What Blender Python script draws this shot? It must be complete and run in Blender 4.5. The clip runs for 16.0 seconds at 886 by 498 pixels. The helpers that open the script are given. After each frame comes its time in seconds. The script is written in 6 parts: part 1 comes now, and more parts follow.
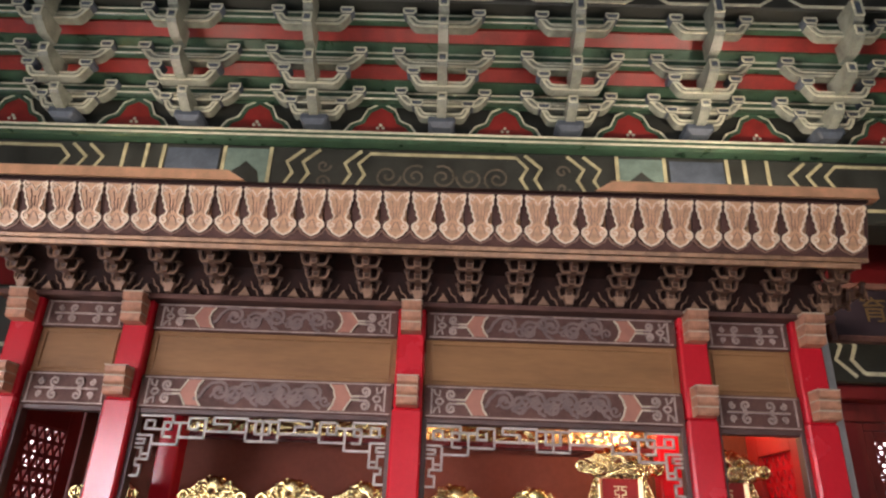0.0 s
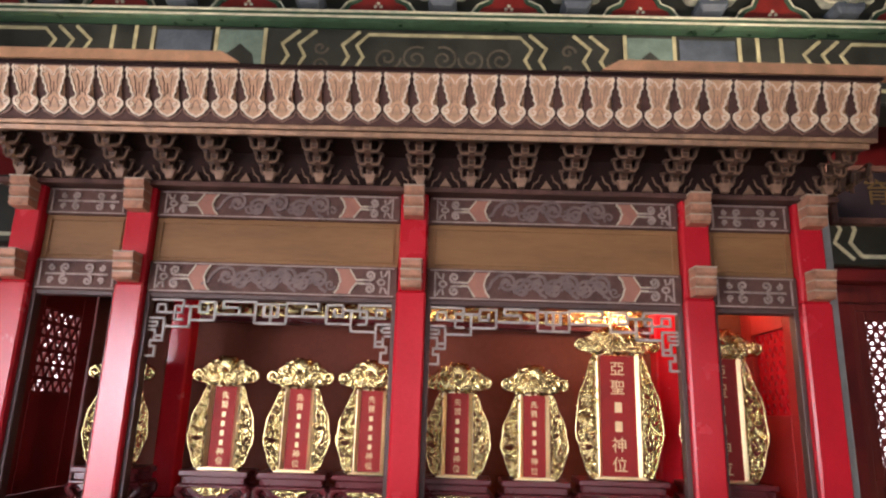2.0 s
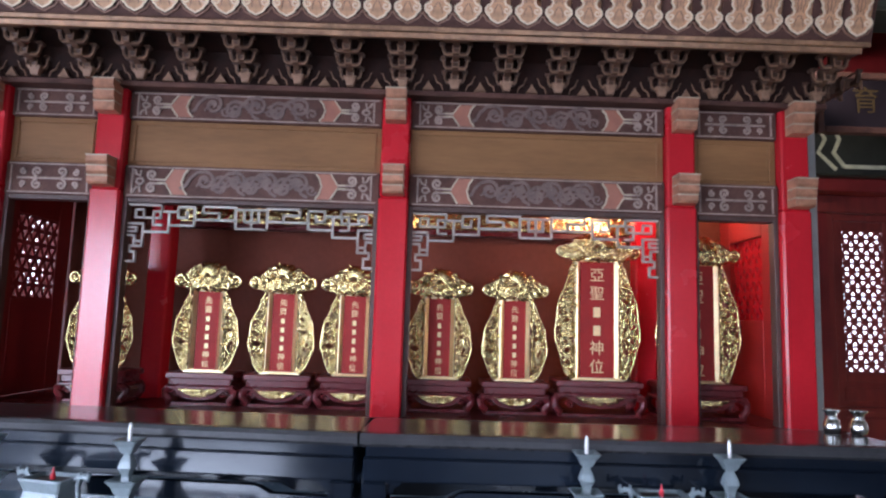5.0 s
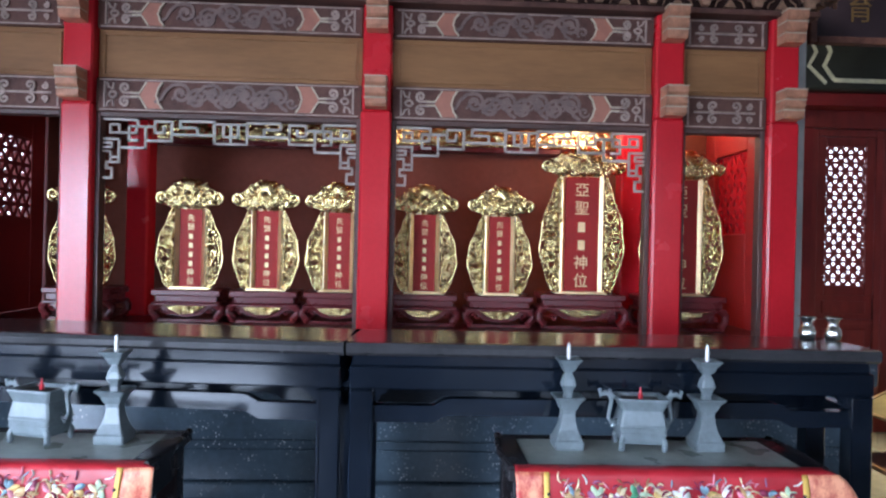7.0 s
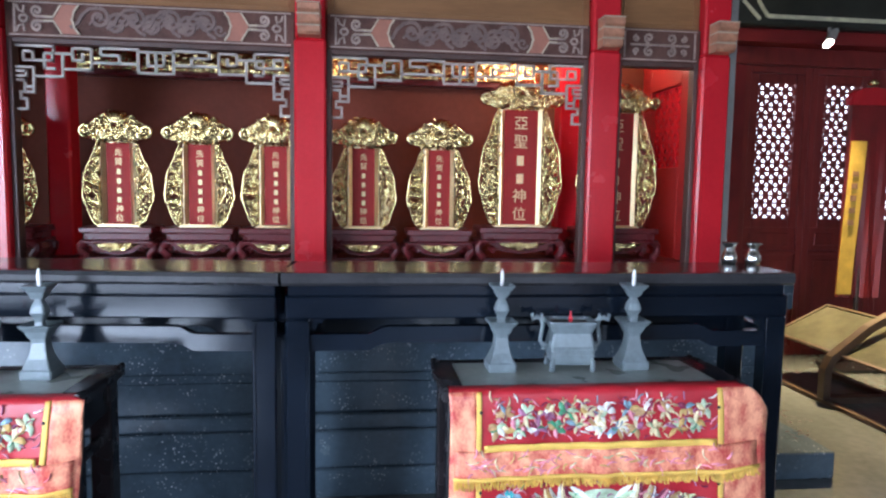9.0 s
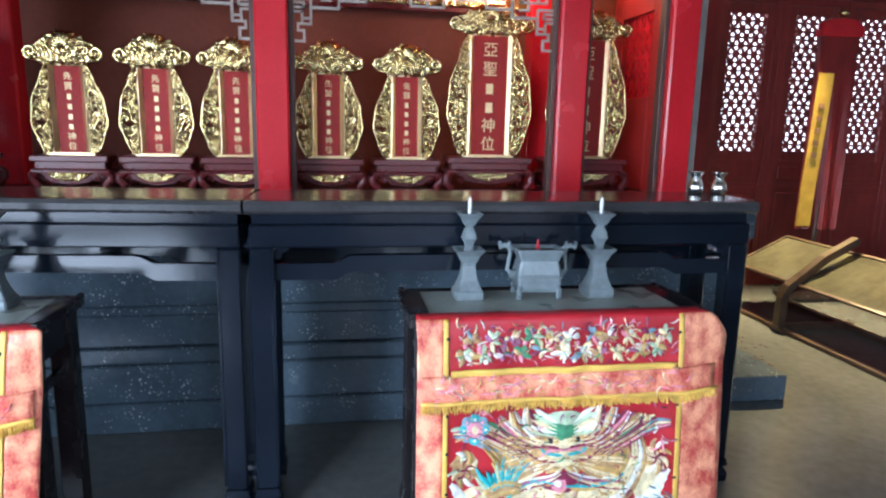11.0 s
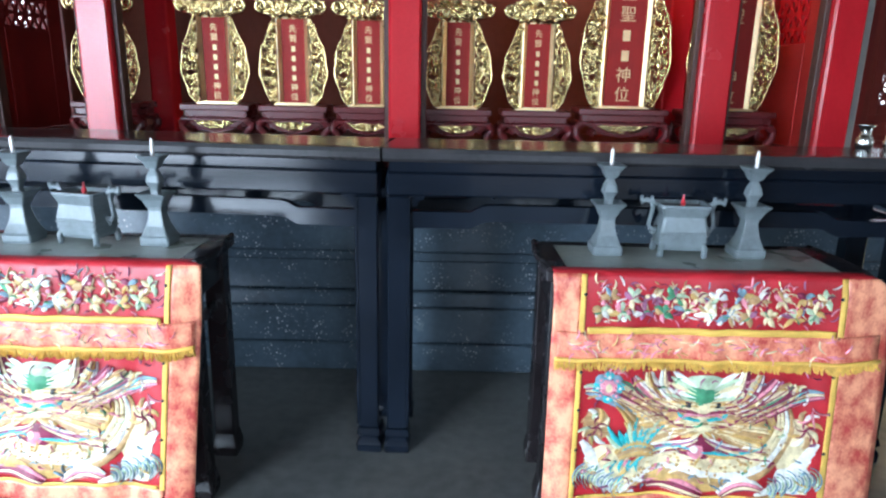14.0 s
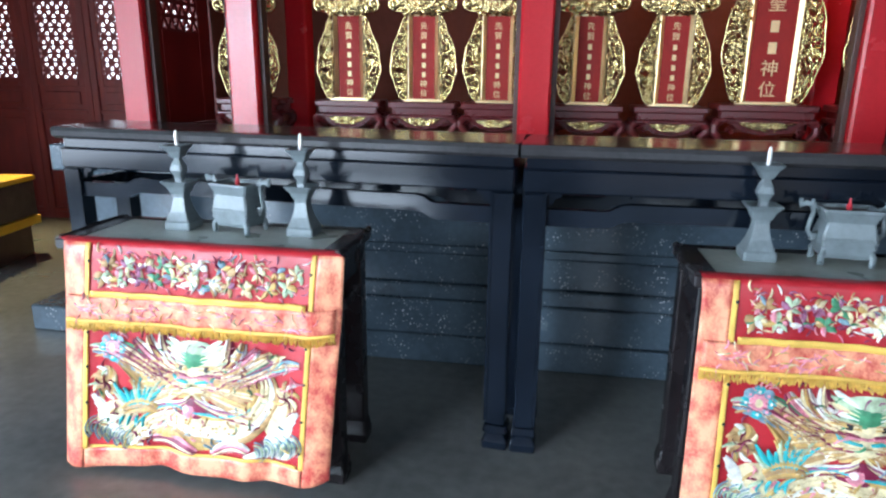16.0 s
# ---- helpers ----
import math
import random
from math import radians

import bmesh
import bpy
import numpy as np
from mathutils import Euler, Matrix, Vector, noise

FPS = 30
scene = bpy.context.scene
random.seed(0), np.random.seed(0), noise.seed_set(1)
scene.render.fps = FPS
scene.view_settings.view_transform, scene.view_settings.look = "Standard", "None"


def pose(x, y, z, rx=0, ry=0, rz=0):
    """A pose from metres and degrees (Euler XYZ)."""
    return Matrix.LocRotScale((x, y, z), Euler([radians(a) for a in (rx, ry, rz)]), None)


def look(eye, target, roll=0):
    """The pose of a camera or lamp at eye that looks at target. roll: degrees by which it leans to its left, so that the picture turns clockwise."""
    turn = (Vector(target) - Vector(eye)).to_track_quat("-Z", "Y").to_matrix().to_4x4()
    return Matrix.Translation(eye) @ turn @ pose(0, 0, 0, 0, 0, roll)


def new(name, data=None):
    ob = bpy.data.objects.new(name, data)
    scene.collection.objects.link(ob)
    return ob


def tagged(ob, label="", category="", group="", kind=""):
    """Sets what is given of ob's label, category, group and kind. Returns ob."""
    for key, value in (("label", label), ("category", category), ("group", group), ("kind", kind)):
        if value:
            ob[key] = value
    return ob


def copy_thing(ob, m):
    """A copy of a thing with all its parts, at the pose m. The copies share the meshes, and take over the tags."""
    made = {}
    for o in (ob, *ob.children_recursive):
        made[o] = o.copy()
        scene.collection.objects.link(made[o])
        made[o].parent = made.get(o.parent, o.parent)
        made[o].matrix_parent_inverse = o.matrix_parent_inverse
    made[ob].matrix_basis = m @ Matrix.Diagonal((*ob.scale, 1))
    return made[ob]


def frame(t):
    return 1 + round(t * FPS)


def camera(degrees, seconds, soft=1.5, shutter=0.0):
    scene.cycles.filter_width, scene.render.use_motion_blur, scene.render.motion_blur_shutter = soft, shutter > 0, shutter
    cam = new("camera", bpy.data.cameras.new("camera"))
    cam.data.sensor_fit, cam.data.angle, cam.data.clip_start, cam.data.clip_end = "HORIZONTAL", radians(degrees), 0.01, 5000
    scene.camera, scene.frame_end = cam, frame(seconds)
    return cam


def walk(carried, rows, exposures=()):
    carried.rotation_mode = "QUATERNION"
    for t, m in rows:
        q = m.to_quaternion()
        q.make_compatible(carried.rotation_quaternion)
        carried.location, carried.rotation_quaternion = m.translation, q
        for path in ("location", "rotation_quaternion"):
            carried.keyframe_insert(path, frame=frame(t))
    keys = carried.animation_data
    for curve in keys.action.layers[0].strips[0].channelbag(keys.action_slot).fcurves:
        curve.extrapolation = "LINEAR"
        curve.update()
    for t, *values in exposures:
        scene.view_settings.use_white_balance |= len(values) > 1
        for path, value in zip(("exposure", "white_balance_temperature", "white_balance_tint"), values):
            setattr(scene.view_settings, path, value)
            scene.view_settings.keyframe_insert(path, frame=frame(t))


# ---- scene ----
cam = camera(67.9, 16.0, soft=2.3)
PATH = [
    (0, (-0.021, 0.11, 1.688), (-0.061, 1.942, 2.49), 2.3),
    (0.5, (-0.018, 0.121, 1.676), (-0.068, 1.987, 2.393), 2.4),
    (1, (-0.023, 0.126, 1.67), (-0.067, 2.029, 2.282), 2.1),
    (1.5, (-0.031, 0.125, 1.668), (-0.07, 2.049, 2.211), 2.0),
    (2, (-0.024, 0.13, 1.655), (-0.06, 2.069, 2.145), 1.8),
    (2.5, (-0.027, 0.137, 1.651), (-0.045, 2.088, 2.087), 1.6),
    (3, (-0.016, 0.139, 1.647), (-0.027, 2.102, 2.031), 1.7),
    (5.5, (-0.017, 0.169, 1.618), (0.016, 2.16, 1.806), 1.5),
    (6, (-0.009, 0.174, 1.604), (0.033, 2.169, 1.739), 1.1),
    (6.5, (-0.01, 0.181, 1.592), (0.047, 2.179, 1.652), 1.2),
    (7, (-0.008, 0.188, 1.584), (0.062, 2.187, 1.581), 1.3),
    (7.5, (0.005, 0.194, 1.568), (0.093, 2.191, 1.506), 1.1),
    (8, (0.016, 0.195, 1.556), (0.129, 2.19, 1.462), 0.9),
    (8.5, (0.029, 0.189, 1.545), (0.194, 2.178, 1.41), 0.7),
    (9, (0.038, 0.179, 1.539), (0.27, 2.157, 1.362), 0.9),
    (9.5, (0.048, 0.183, 1.529), (0.328, 2.151, 1.308), 0.9),
    (10, (0.053, 0.19, 1.523), (0.379, 2.144, 1.249), 1.0),
    (12.5, (0.022, 0.221, 1.494), (0.33, 2.143, 1.031), 1.5),
    (13, (0.005, 0.224, 1.491), (0.196, 2.156, 1.012), 1.3),
    (13.5, (-0.022, 0.23, 1.485), (0.064, 2.166, 0.991), 1.4),
    (14, (-0.046, 0.241, 1.483), (-0.046, 2.176, 0.975), 1.2),
    (14.5, (-0.072, 0.243, 1.484), (-0.124, 2.174, 0.968), 1.5),
    (15, (-0.11, 0.24, 1.481), (-0.236, 2.168, 0.965), 1.6),
    (15.5, (-0.138, 0.242, 1.481), (-0.367, 2.159, 0.961), 1.1),
    (16, (-0.159, 0.251, 1.479), (-0.472, 2.156, 0.956), 0.7),
]
walk(cam, [(t, look(eye, target, roll)) for t, eye, target, roll in PATH],
     exposures=[(0.0, 0.52, 7000, 25), (3.0, 0.45, 6650, 25), (6.0, 0.36, 5500, 16), (10.0, 0.4, 5600, 13), (13.0, 0.45, 5650, 8), (16.0, 0.34, 5850, 8)])

# ---- daylight and lamps ----
import itertools
world = bpy.data.worlds.new("world")
scene.world = world
world.use_nodes = True
wn = world.node_tree.nodes
sky = wn.new("ShaderNodeTexSky")
sky.sky_type, sky.sun_disc = "NISHITA", False
sky.sun_elevation, sky.sun_rotation = radians(48), radians(215)
wn["Background"].inputs[1].default_value = 0.12
world.node_tree.links.new(sky.outputs[0], wn["Background"].inputs[0])


def lamp(name, kind, energy, color, m, size=0.5, size_y=None):
    d = bpy.data.lights.new(name, kind)
    d.energy, d.color = energy, color
    if kind == "AREA":
        d.shape, d.size, d.size_y = "RECTANGLE", size, size_y or size
    elif kind == "SUN":
        d.angle = radians(0.5)
    else:
        d.shadow_soft_size = size
    ob = new(name, d)
    ob.matrix_world = m
    return ob


# sun over the courtyard, outside the front doors
lamp("sun", "SUN", 3.0, (1.0, 0.95, 0.88), look((-6, -9, 12), (0, 0, 0)))
# daylight in the wall openings to the west, and a fill lamp in front
DAY = (0.80, 0.90, 1.0)
west = lamp("door_daylight_west", "AREA", 92, DAY, look((-4.6, -3.4, 1.55), (-0.9, 2.3, -0.2)), 3.2, 2.7)
west.data.spread = radians(58)
side_day = lamp("door_daylight_side", "AREA", 160, DAY, look((-6.4, -0.2, 1.55), (0.0, 0.9, 1.5)), 4.4, 2.3)
side_day.data.spread = radians(140)
# unseen lamp, added to brighten the right half of the shrine
lamp("front_fill", "AREA", 84, DAY, look((1.7, -3.4, 1.9), (0.9, 2.6, 1.0)), 2.6, 2.0)
# small spotlights on top of the shrine's cornice, and those of the rear wall
for x, y, z, e in ((-2.45, 4.0, 3.75, 34), (-0.2, 3.72, 3.68, 25), (2.0, 3.80, 3.75, 66)):
    lamp("cornice_spotlight", "POINT", e, (1.0, 0.88, 0.70), pose(x, y, z), 0.06)
# the west one at -4.9 is added by symmetry to brighten that side
for x, e in ((4.08, 1150), (-4.9, 480)):
    sl = lamp("wall_spotlight", "SPOT", e, (1.0, 0.76, 0.36), look((x, 5.35, 2.8), (x * 0.94, 4.3, 0)), 0.04)
    sl.data.spot_size, sl.data.spot_blend = radians(74), 0.8
# warm lamps inside the shrine, behind the lower beam
WARM = (1.0, 0.70, 0.40)
lamp("shrine_lamp_east", "POINT", 13, WARM, pose(1.22, 4.42, 2.5), 0.05)
lamp("shrine_lamp_corner", "POINT", 4, WARM, pose(1.85, 4.7, 2.5), 0.05)
lamp("shrine_lamp_middle", "POINT", 2.4, (1.0, 0.70, 0.40), pose(-0.25, 4.45, 2.5), 0.05)

# ---- materials ----


def principled(name):
    m = bpy.data.materials.new(name)
    m.use_nodes = True
    return m, m.node_tree.nodes, m.node_tree.links, m.node_tree.nodes["Principled BSDF"]


def mat(name, base, rough=0.5, metal=0.0, scale=6.0, var=0.25, fine=60.0, bump=0.15, dist=0.004, tint=None, coat=0.0, spread=0.0, stretch=(1, 1, 1), rvar=0.15):
    """Two scales of variation in colour and gloss, with fine relief."""
    m, n, l, b = principled(name)
    co = n.new("ShaderNodeTexCoord")
    mp = n.new("ShaderNodeMapping")
    mp.inputs["Scale"].default_value = stretch
    l.new(co.outputs["Object"], mp.inputs[0])
    big, small = n.new("ShaderNodeTexNoise"), n.new("ShaderNodeTexNoise")
    big.inputs["Scale"].default_value, big.inputs["Detail"].default_value = scale, 5
    small.inputs["Scale"].default_value, small.inputs["Detail"].default_value = fine, 4
    for t in (big, small):
        l.new(mp.outputs[0], t.inputs["Vector"])
    mixf = n.new("ShaderNodeMath")
    mixf.operation = "MULTIPLY_ADD"
    l.new(small.outputs[0], mixf.inputs[0])
    mixf.inputs[1].default_value = 0.35
    l.new(big.outputs[0], mixf.inputs[2])
    src = mixf.outputs[0]
    if spread:
        info = n.new("ShaderNodeObjectInfo")
        add = n.new("ShaderNodeMath")
        add.operation = "MULTIPLY_ADD"
        l.new(info.outputs["Random"], add.inputs[0])
        add.inputs[1].default_value = spread
        l.new(src, add.inputs[2])
        src = add.outputs[0]
    ramp = n.new("ShaderNodeValToRGB")
    hi = tint or tuple(min(1, c * (1 + var)) for c in base)
    lo = tuple(c * (1 - var) for c in base)
    ramp.color_ramp.elements[0].position, ramp.color_ramp.elements[1].position = 0.42, 0.92 + spread
    ramp.color_ramp.elements[0].color, ramp.color_ramp.elements[1].color = (*lo, 1), (*hi, 1)
    l.new(src, ramp.inputs[0])
    l.new(ramp.outputs[0], b.inputs["Base Color"])
    rr = n.new("ShaderNodeMapRange")
    rr.inputs["To Min"].default_value, rr.inputs["To Max"].default_value = max(0.03, rough - rvar), min(1, rough + rvar)
    l.new(big.outputs[0], rr.inputs[0])
    l.new(rr.outputs[0], b.inputs["Roughness"])
    b.inputs["Metallic"].default_value = metal
    b.inputs["Coat Weight"].default_value = coat
    b.inputs["Coat Roughness"].default_value = 0.12
    if bump:
        bp = n.new("ShaderNodeBump")
        bp.inputs["Strength"].default_value, bp.inputs["Distance"].default_value = bump, dist
        l.new(small.outputs[0], bp.inputs["Height"])
        l.new(bp.outputs[0], b.inputs["Normal"])
    return m


def granite(name, base, speck, rough):
    """Polished dark granite with pale flecks."""
    m = mat(name, base, rough, 0, 3.0, 0.35, 35, 0.05, 0.002)
    n, l, b = m.node_tree.nodes, m.node_tree.links, m.node_tree.nodes["Principled BSDF"]
    vo = n.new("ShaderNodeTexVoronoi")
    vo.inputs["Scale"].default_value = 55
    no = n.new("ShaderNodeTexNoise")
    no.inputs["Scale"].default_value, no.inputs["Detail"].default_value = 9, 6
    co = n.new("ShaderNodeTexCoord")
    l.new(co.outputs["Object"], vo.inputs["Vector"])
    l.new(co.outputs["Object"], no.inputs["Vector"])
    mr = n.new("ShaderNodeMapRange")
    mr.inputs["From Min"].default_value, mr.inputs["From Max"].default_value = 0.34, 0.05
    l.new(vo.outputs["Distance"], mr.inputs[0])
    th = n.new("ShaderNodeMapRange")
    th.inputs["From Min"].default_value, th.inputs["From Max"].default_value = 0.5, 0.68
    l.new(no.outputs[0], th.inputs[0])
    mu = n.new("ShaderNodeMath")
    mu.operation = "MULTIPLY"
    l.new(mr.outputs[0], mu.inputs[0])
    l.new(th.outputs[0], mu.inputs[1])
    mx = n.new("ShaderNodeMix")
    mx.data_type = "RGBA"
    old = b.inputs["Base Color"].links[0].from_socket
    l.new(mu.outputs[0], mx.inputs["Factor"])
    l.new(old, mx.inputs["A"])
    mx.inputs["B"].default_value = (*speck, 1)
    l.new(mx.outputs["Result"], b.inputs["Base Color"])
    return m


def glow(name, color, strength):
    m, n, l, b = principled(name)
    b.inputs["Base Color"].default_value = (*color, 1)
    b.inputs["Emission Color"].default_value = (*color, 1)
    b.inputs["Emission Strength"].default_value = strength
    return m


RED = mat("red_lacquer", (0.52, 0.013, 0.021), 0.26, 0, 2.5, 0.12, 45, 0.05, 0.002, rvar=0.06)
RED.node_tree.nodes["Principled BSDF"].inputs["Specular IOR Level"].default_value = 0.5
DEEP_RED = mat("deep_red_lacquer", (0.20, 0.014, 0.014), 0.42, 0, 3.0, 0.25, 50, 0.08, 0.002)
DOOR_RED = mat("door_red_paint", (0.20, 0.022, 0.018), 0.5, 0, 3.0, 0.25, 50, 0.1, 0.002, stretch=(4, 4, 1))
BOARD = mat("brown_gold_board", (0.25, 0.118, 0.046), 0.5, 0, 3.0, 0.22, 30, 0.1, 0.002, stretch=(0.4, 1, 2.5))
GROUND_BROWN = mat("aged_purple_brown_paint", (0.105, 0.048, 0.036), 0.7, 0, 7.0, 0.40, 60, 0.25, 0.003)
RELIEF_GREY = mat("worn_grey_gilding", (0.33, 0.235, 0.19), 0.5, 0.1, 14.0, 0.4, 90, 0.3, 0.003)
ARROW = mat("salmon_paint", (0.36, 0.135, 0.085), 0.55, 0, 8.0, 0.2, 60, 0.2, 0.002)
CAP = mat("salmon_gilded_wood", (0.44, 0.20, 0.115), 0.5, 0.1, 14.0, 0.35, 60, 0.3, 0.003)
CREAM = mat("cream_line_paint", (0.50, 0.40, 0.28), 0.5, 0.0, 16.0, 0.25, 80, 0.2, 0.002)
ORANGE_GOLD = mat("pale_gold_paint", (0.82, 0.42, 0.22), 0.42, 0.25, 9.0, 0.22, 70, 0.25, 0.002)
PETAL = mat("gilded_petal", (0.66, 0.36, 0.19), 0.5, 0.05, 18.0, 0.3, 60, 0.4, 0.003)
PETAL_EDGE = mat("bright_gilt_line", (0.92, 0.68, 0.46), 0.5, 0.05, 20.0, 0.15, 60, 0.2, 0.002)
BRACKET_WOOD = mat("gilded_bracket_wood", (0.34, 0.185, 0.10), 0.42, 0.3, 16.0, 0.45, 70, 0.35, 0.003)
JAMB = mat("brown_frame_paint", (0.075, 0.036, 0.028), 0.5, 0, 9.0, 0.3, 60, 0.2, 0.002)
# near-black: holds the shade of the voids between the small brackets
BRACKET_DARK = mat("shade_dark_wood", (0.024, 0.009, 0.006), 0.85, 0, 12.0, 0.4, 60, 0.3, 0.003)
GOLD = mat("gold_leaf", (0.68, 0.52, 0.24), 0.23, 1.0, 14.0, 0.32, 90, 0.35, 0.002, rvar=0.12)
GOLD_PLAIN = mat("smooth_gold_leaf", (0.80, 0.62, 0.34), 0.33, 1.0, 9.0, 0.15, 60, 0.1, 0.001)
TABLET_RED = mat("tablet_red_lacquer", (0.30, 0.020, 0.016), 0.6, 0, 8.0, 0.15, 60, 0.1, 0.002)
LETTER = mat("gilt_lettering", (0.76, 0.52, 0.27), 0.45, 0.4, 20.0, 0.15, 60, 0.1, 0.001)
STAND_RED = mat("dark_red_stand_lacquer", (0.115, 0.012, 0.014), 0.3, 0, 6.0, 0.25, 60, 0.08, 0.002)
BLACK = mat("black_lacquer", (0.006, 0.009, 0.015), 0.13, 0, 4.0, 0.4, 40, 0.03, 0.002, rvar=0.06)
TABLE_TOP = mat("polished_dark_top", (0.042, 0.040, 0.042), 0.17, 0, 4.0, 0.3, 40, 0.03, 0.001, rvar=0.06)
DARK_WOOD = mat("black_stained_wood", (0.014, 0.011, 0.012), 0.26, 0, 6.0, 0.35, 45, 0.03, 0.001)
GRANITE = granite("dark_granite", (0.066, 0.092, 0.116), (0.60, 0.62, 0.66), 0.20)
BLACK.node_tree.nodes["Principled BSDF"].inputs["Specular IOR Level"].default_value = 0.5
STONE_TOP = mat("grey_green_marble", (0.34, 0.37, 0.33), 0.3, 0, 7.0, 0.35, 40, 0.05, 0.001, rvar=0.1)
PEWTER = mat("grey_pewter", (0.165, 0.195, 0.205), 0.40, 0.08, 14.0, 0.25, 80, 0.25, 0.002)
FLOOR = mat("polished_grey_floor", (0.118, 0.121, 0.115), 0.2, 0, 0.9, 0.35, 18, 0.04, 0.002, rvar=0.1)
PLASTER = mat("grey_plaster", (0.30, 0.27, 0.25), 0.8, 0, 2.0, 0.2, 40, 0.2, 0.003)
CEIL = mat("dark_ceiling_boards", (0.05, 0.045, 0.035), 0.7, 0, 3.0, 0.3, 30, 0.2, 0.003)
GREEN = mat("dark_green_paint", (0.032, 0.075, 0.045), 0.32, 0, 8.0, 0.4, 60, 0.2, 0.002)
GREEN_ARM = mat("weathered_green_arm", (0.185, 0.205, 0.165), 0.42, 0, 10.0, 0.45, 60, 0.3, 0.003)
DARK_BEAM = mat("dark_beam_paint", (0.024, 0.027, 0.022), 0.5, 0, 5.0, 0.45, 50, 0.2, 0.002)
BLUE = mat("slate_blue_paint", (0.060, 0.078, 0.098), 0.5, 0, 8.0, 0.4, 60, 0.2, 0.002)
TEAL = mat("teal_panel_paint", (0.12, 0.18, 0.15), 0.5, 0, 10.0, 0.3, 60, 0.2, 0.002)
LINE = mat("pale_green_line_paint", (0.56, 0.57, 0.42), 0.45, 0, 14.0, 0.3, 70, 0.2, 0.002)
BOARD_RED = mat("vermilion_board", (0.21, 0.018, 0.014), 0.5, 0, 6.0, 0.3, 60, 0.15, 0.002)
GREY_POST = mat("grey_painted_post", (0.30, 0.30, 0.28), 0.6, 0, 5.0, 0.2, 60, 0.2, 0.002)
STEEL = mat("polished_steel", (0.80, 0.78, 0.74), 0.24, 1.0, 8.0, 0.1, 50, 0.02, 0.001, rvar=0.05)
BRONZE = mat("brown_metal_frame", (0.10, 0.065, 0.045), 0.35, 0.5, 8.0, 0.3, 60, 0.1, 0.002)
BACKDROP = glow("bright_outdoors", (0.88, 0.95, 1.0), 3.2)
BRACKET_BODY = mat("dark_gilded_bracket_wood", (0.105, 0.052, 0.032), 0.5, 0.15, 16.0, 0.45, 70, 0.35, 0.003)
GILT_WORN = mat("worn_bracket_gilding", (0.25, 0.135, 0.078), 0.5, 0.15, 16.0, 0.45, 70, 0.35, 0.003)
BEAM_LINE = mat("faded_gold_line_paint", (0.36, 0.34, 0.20), 0.5, 0, 14.0, 0.35, 70, 0.2, 0.002)
for painted in (GROUND_BROWN, BOARD, TABLET_RED, BRACKET_DARK):
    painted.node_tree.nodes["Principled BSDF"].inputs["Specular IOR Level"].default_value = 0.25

# ---- mesh helpers ----


def part(name, bm, material, parent=None, label=""):
    """Links a bmesh as one mesh object, under a thing or a part."""
    me = bpy.data.meshes.new(name)
    bmesh.ops.recalc_face_normals(bm, faces=bm.faces)
    bm.to_mesh(me)
    bm.free()
    me.materials.append(material)
    ob = new(name, me)
    if parent:
        ob.parent = parent
    return tagged(ob, label)


def thing(name, label, category, m=None, group="", kind=""):
    ob = new(name)
    ob.empty_display_size = 0.05
    if m:
        ob.matrix_basis = m
    return tagged(ob, label, category, group, kind)


def bx(bm, x0, x1, y0, y1, z0, z1, b=0.004):
    """A box with softened edges, added to bm."""
    r = bmesh.ops.create_cube(bm, size=1.0)
    for v in r["verts"]:
        v.co = Vector((x0 + (v.co.x + 0.5) * (x1 - x0), y0 + (v.co.y + 0.5) * (y1 - y0), z0 + (v.co.z + 0.5) * (z1 - z0)))
    if b:
        es = {e for v in r["verts"] for e in v.link_edges}
        bmesh.ops.bevel(bm, geom=list(es), offset=b, segments=1, affect="EDGES", clamp_overlap=True)
    return bm


def block(*a, b=0.004):
    return bx(bmesh.new(), *a, b=b)


def loft(bm, rings, close=True):
    """Skins a list of rings of points and caps both ends."""
    vs = [[bm.verts.new(p) for p in ring] for ring in rings]
    for a, c in zip(vs, vs[1:]):
        k = len(a)
        for i in range(k if close else k - 1):
            bm.faces.new((a[i], a[(i + 1) % k], c[(i + 1) % k], c[i]))
    if close:
        bm.faces.new(vs[0][::-1])
        bm.faces.new(vs[-1])
    return bm


def square_ring(hx, hy, z, chamfer=0.12):
    cx, cy = hx * chamfer, hy * chamfer
    return [(hx - cx, -hy, z), (hx, -hy + cy, z), (hx, hy - cy, z), (hx - cx, hy, z), (-hx + cx, hy, z), (-hx, hy - cy, z), (-hx, -hy + cy, z), (-hx + cx, -hy, z)]


def round_ring(r, z, k=20):
    return [(r * math.cos(2 * math.pi * i / k), r * math.sin(2 * math.pi * i / k), z) for i in range(k)]


def tube(bm, path, r, k=6, flat=1.0, taper=None):
    """A round bar along a path of points. flat squeezes it along its second axis."""
    path = [Vector(p) for p in path]
    rings = []
    for i, p in enumerate(path):
        d = (path[min(i + 1, len(path) - 1)] - path[max(i - 1, 0)]).normalized()
        a = d.cross(Vector((0, 1, 0)))
        a = a.normalized() if a.length > 1e-4 else Vector((1, 0, 0))
        c = d.cross(a).normalized()
        q = r * (taper(i / (len(path) - 1)) if taper else 1)
        rings.append([p + a * q * math.cos(2 * math.pi * j / k) + c * q * flat * math.sin(2 * math.pi * j / k) for j in range(k)])
    return loft(bm, rings)


def prism(bm, outline, y0, y1):
    """Extrudes an outline of (x, z) points from y0 to y1."""
    return loft(bm, [[(x, y0, z) for x, z in outline], [(x, y1, z) for x, z in outline]])


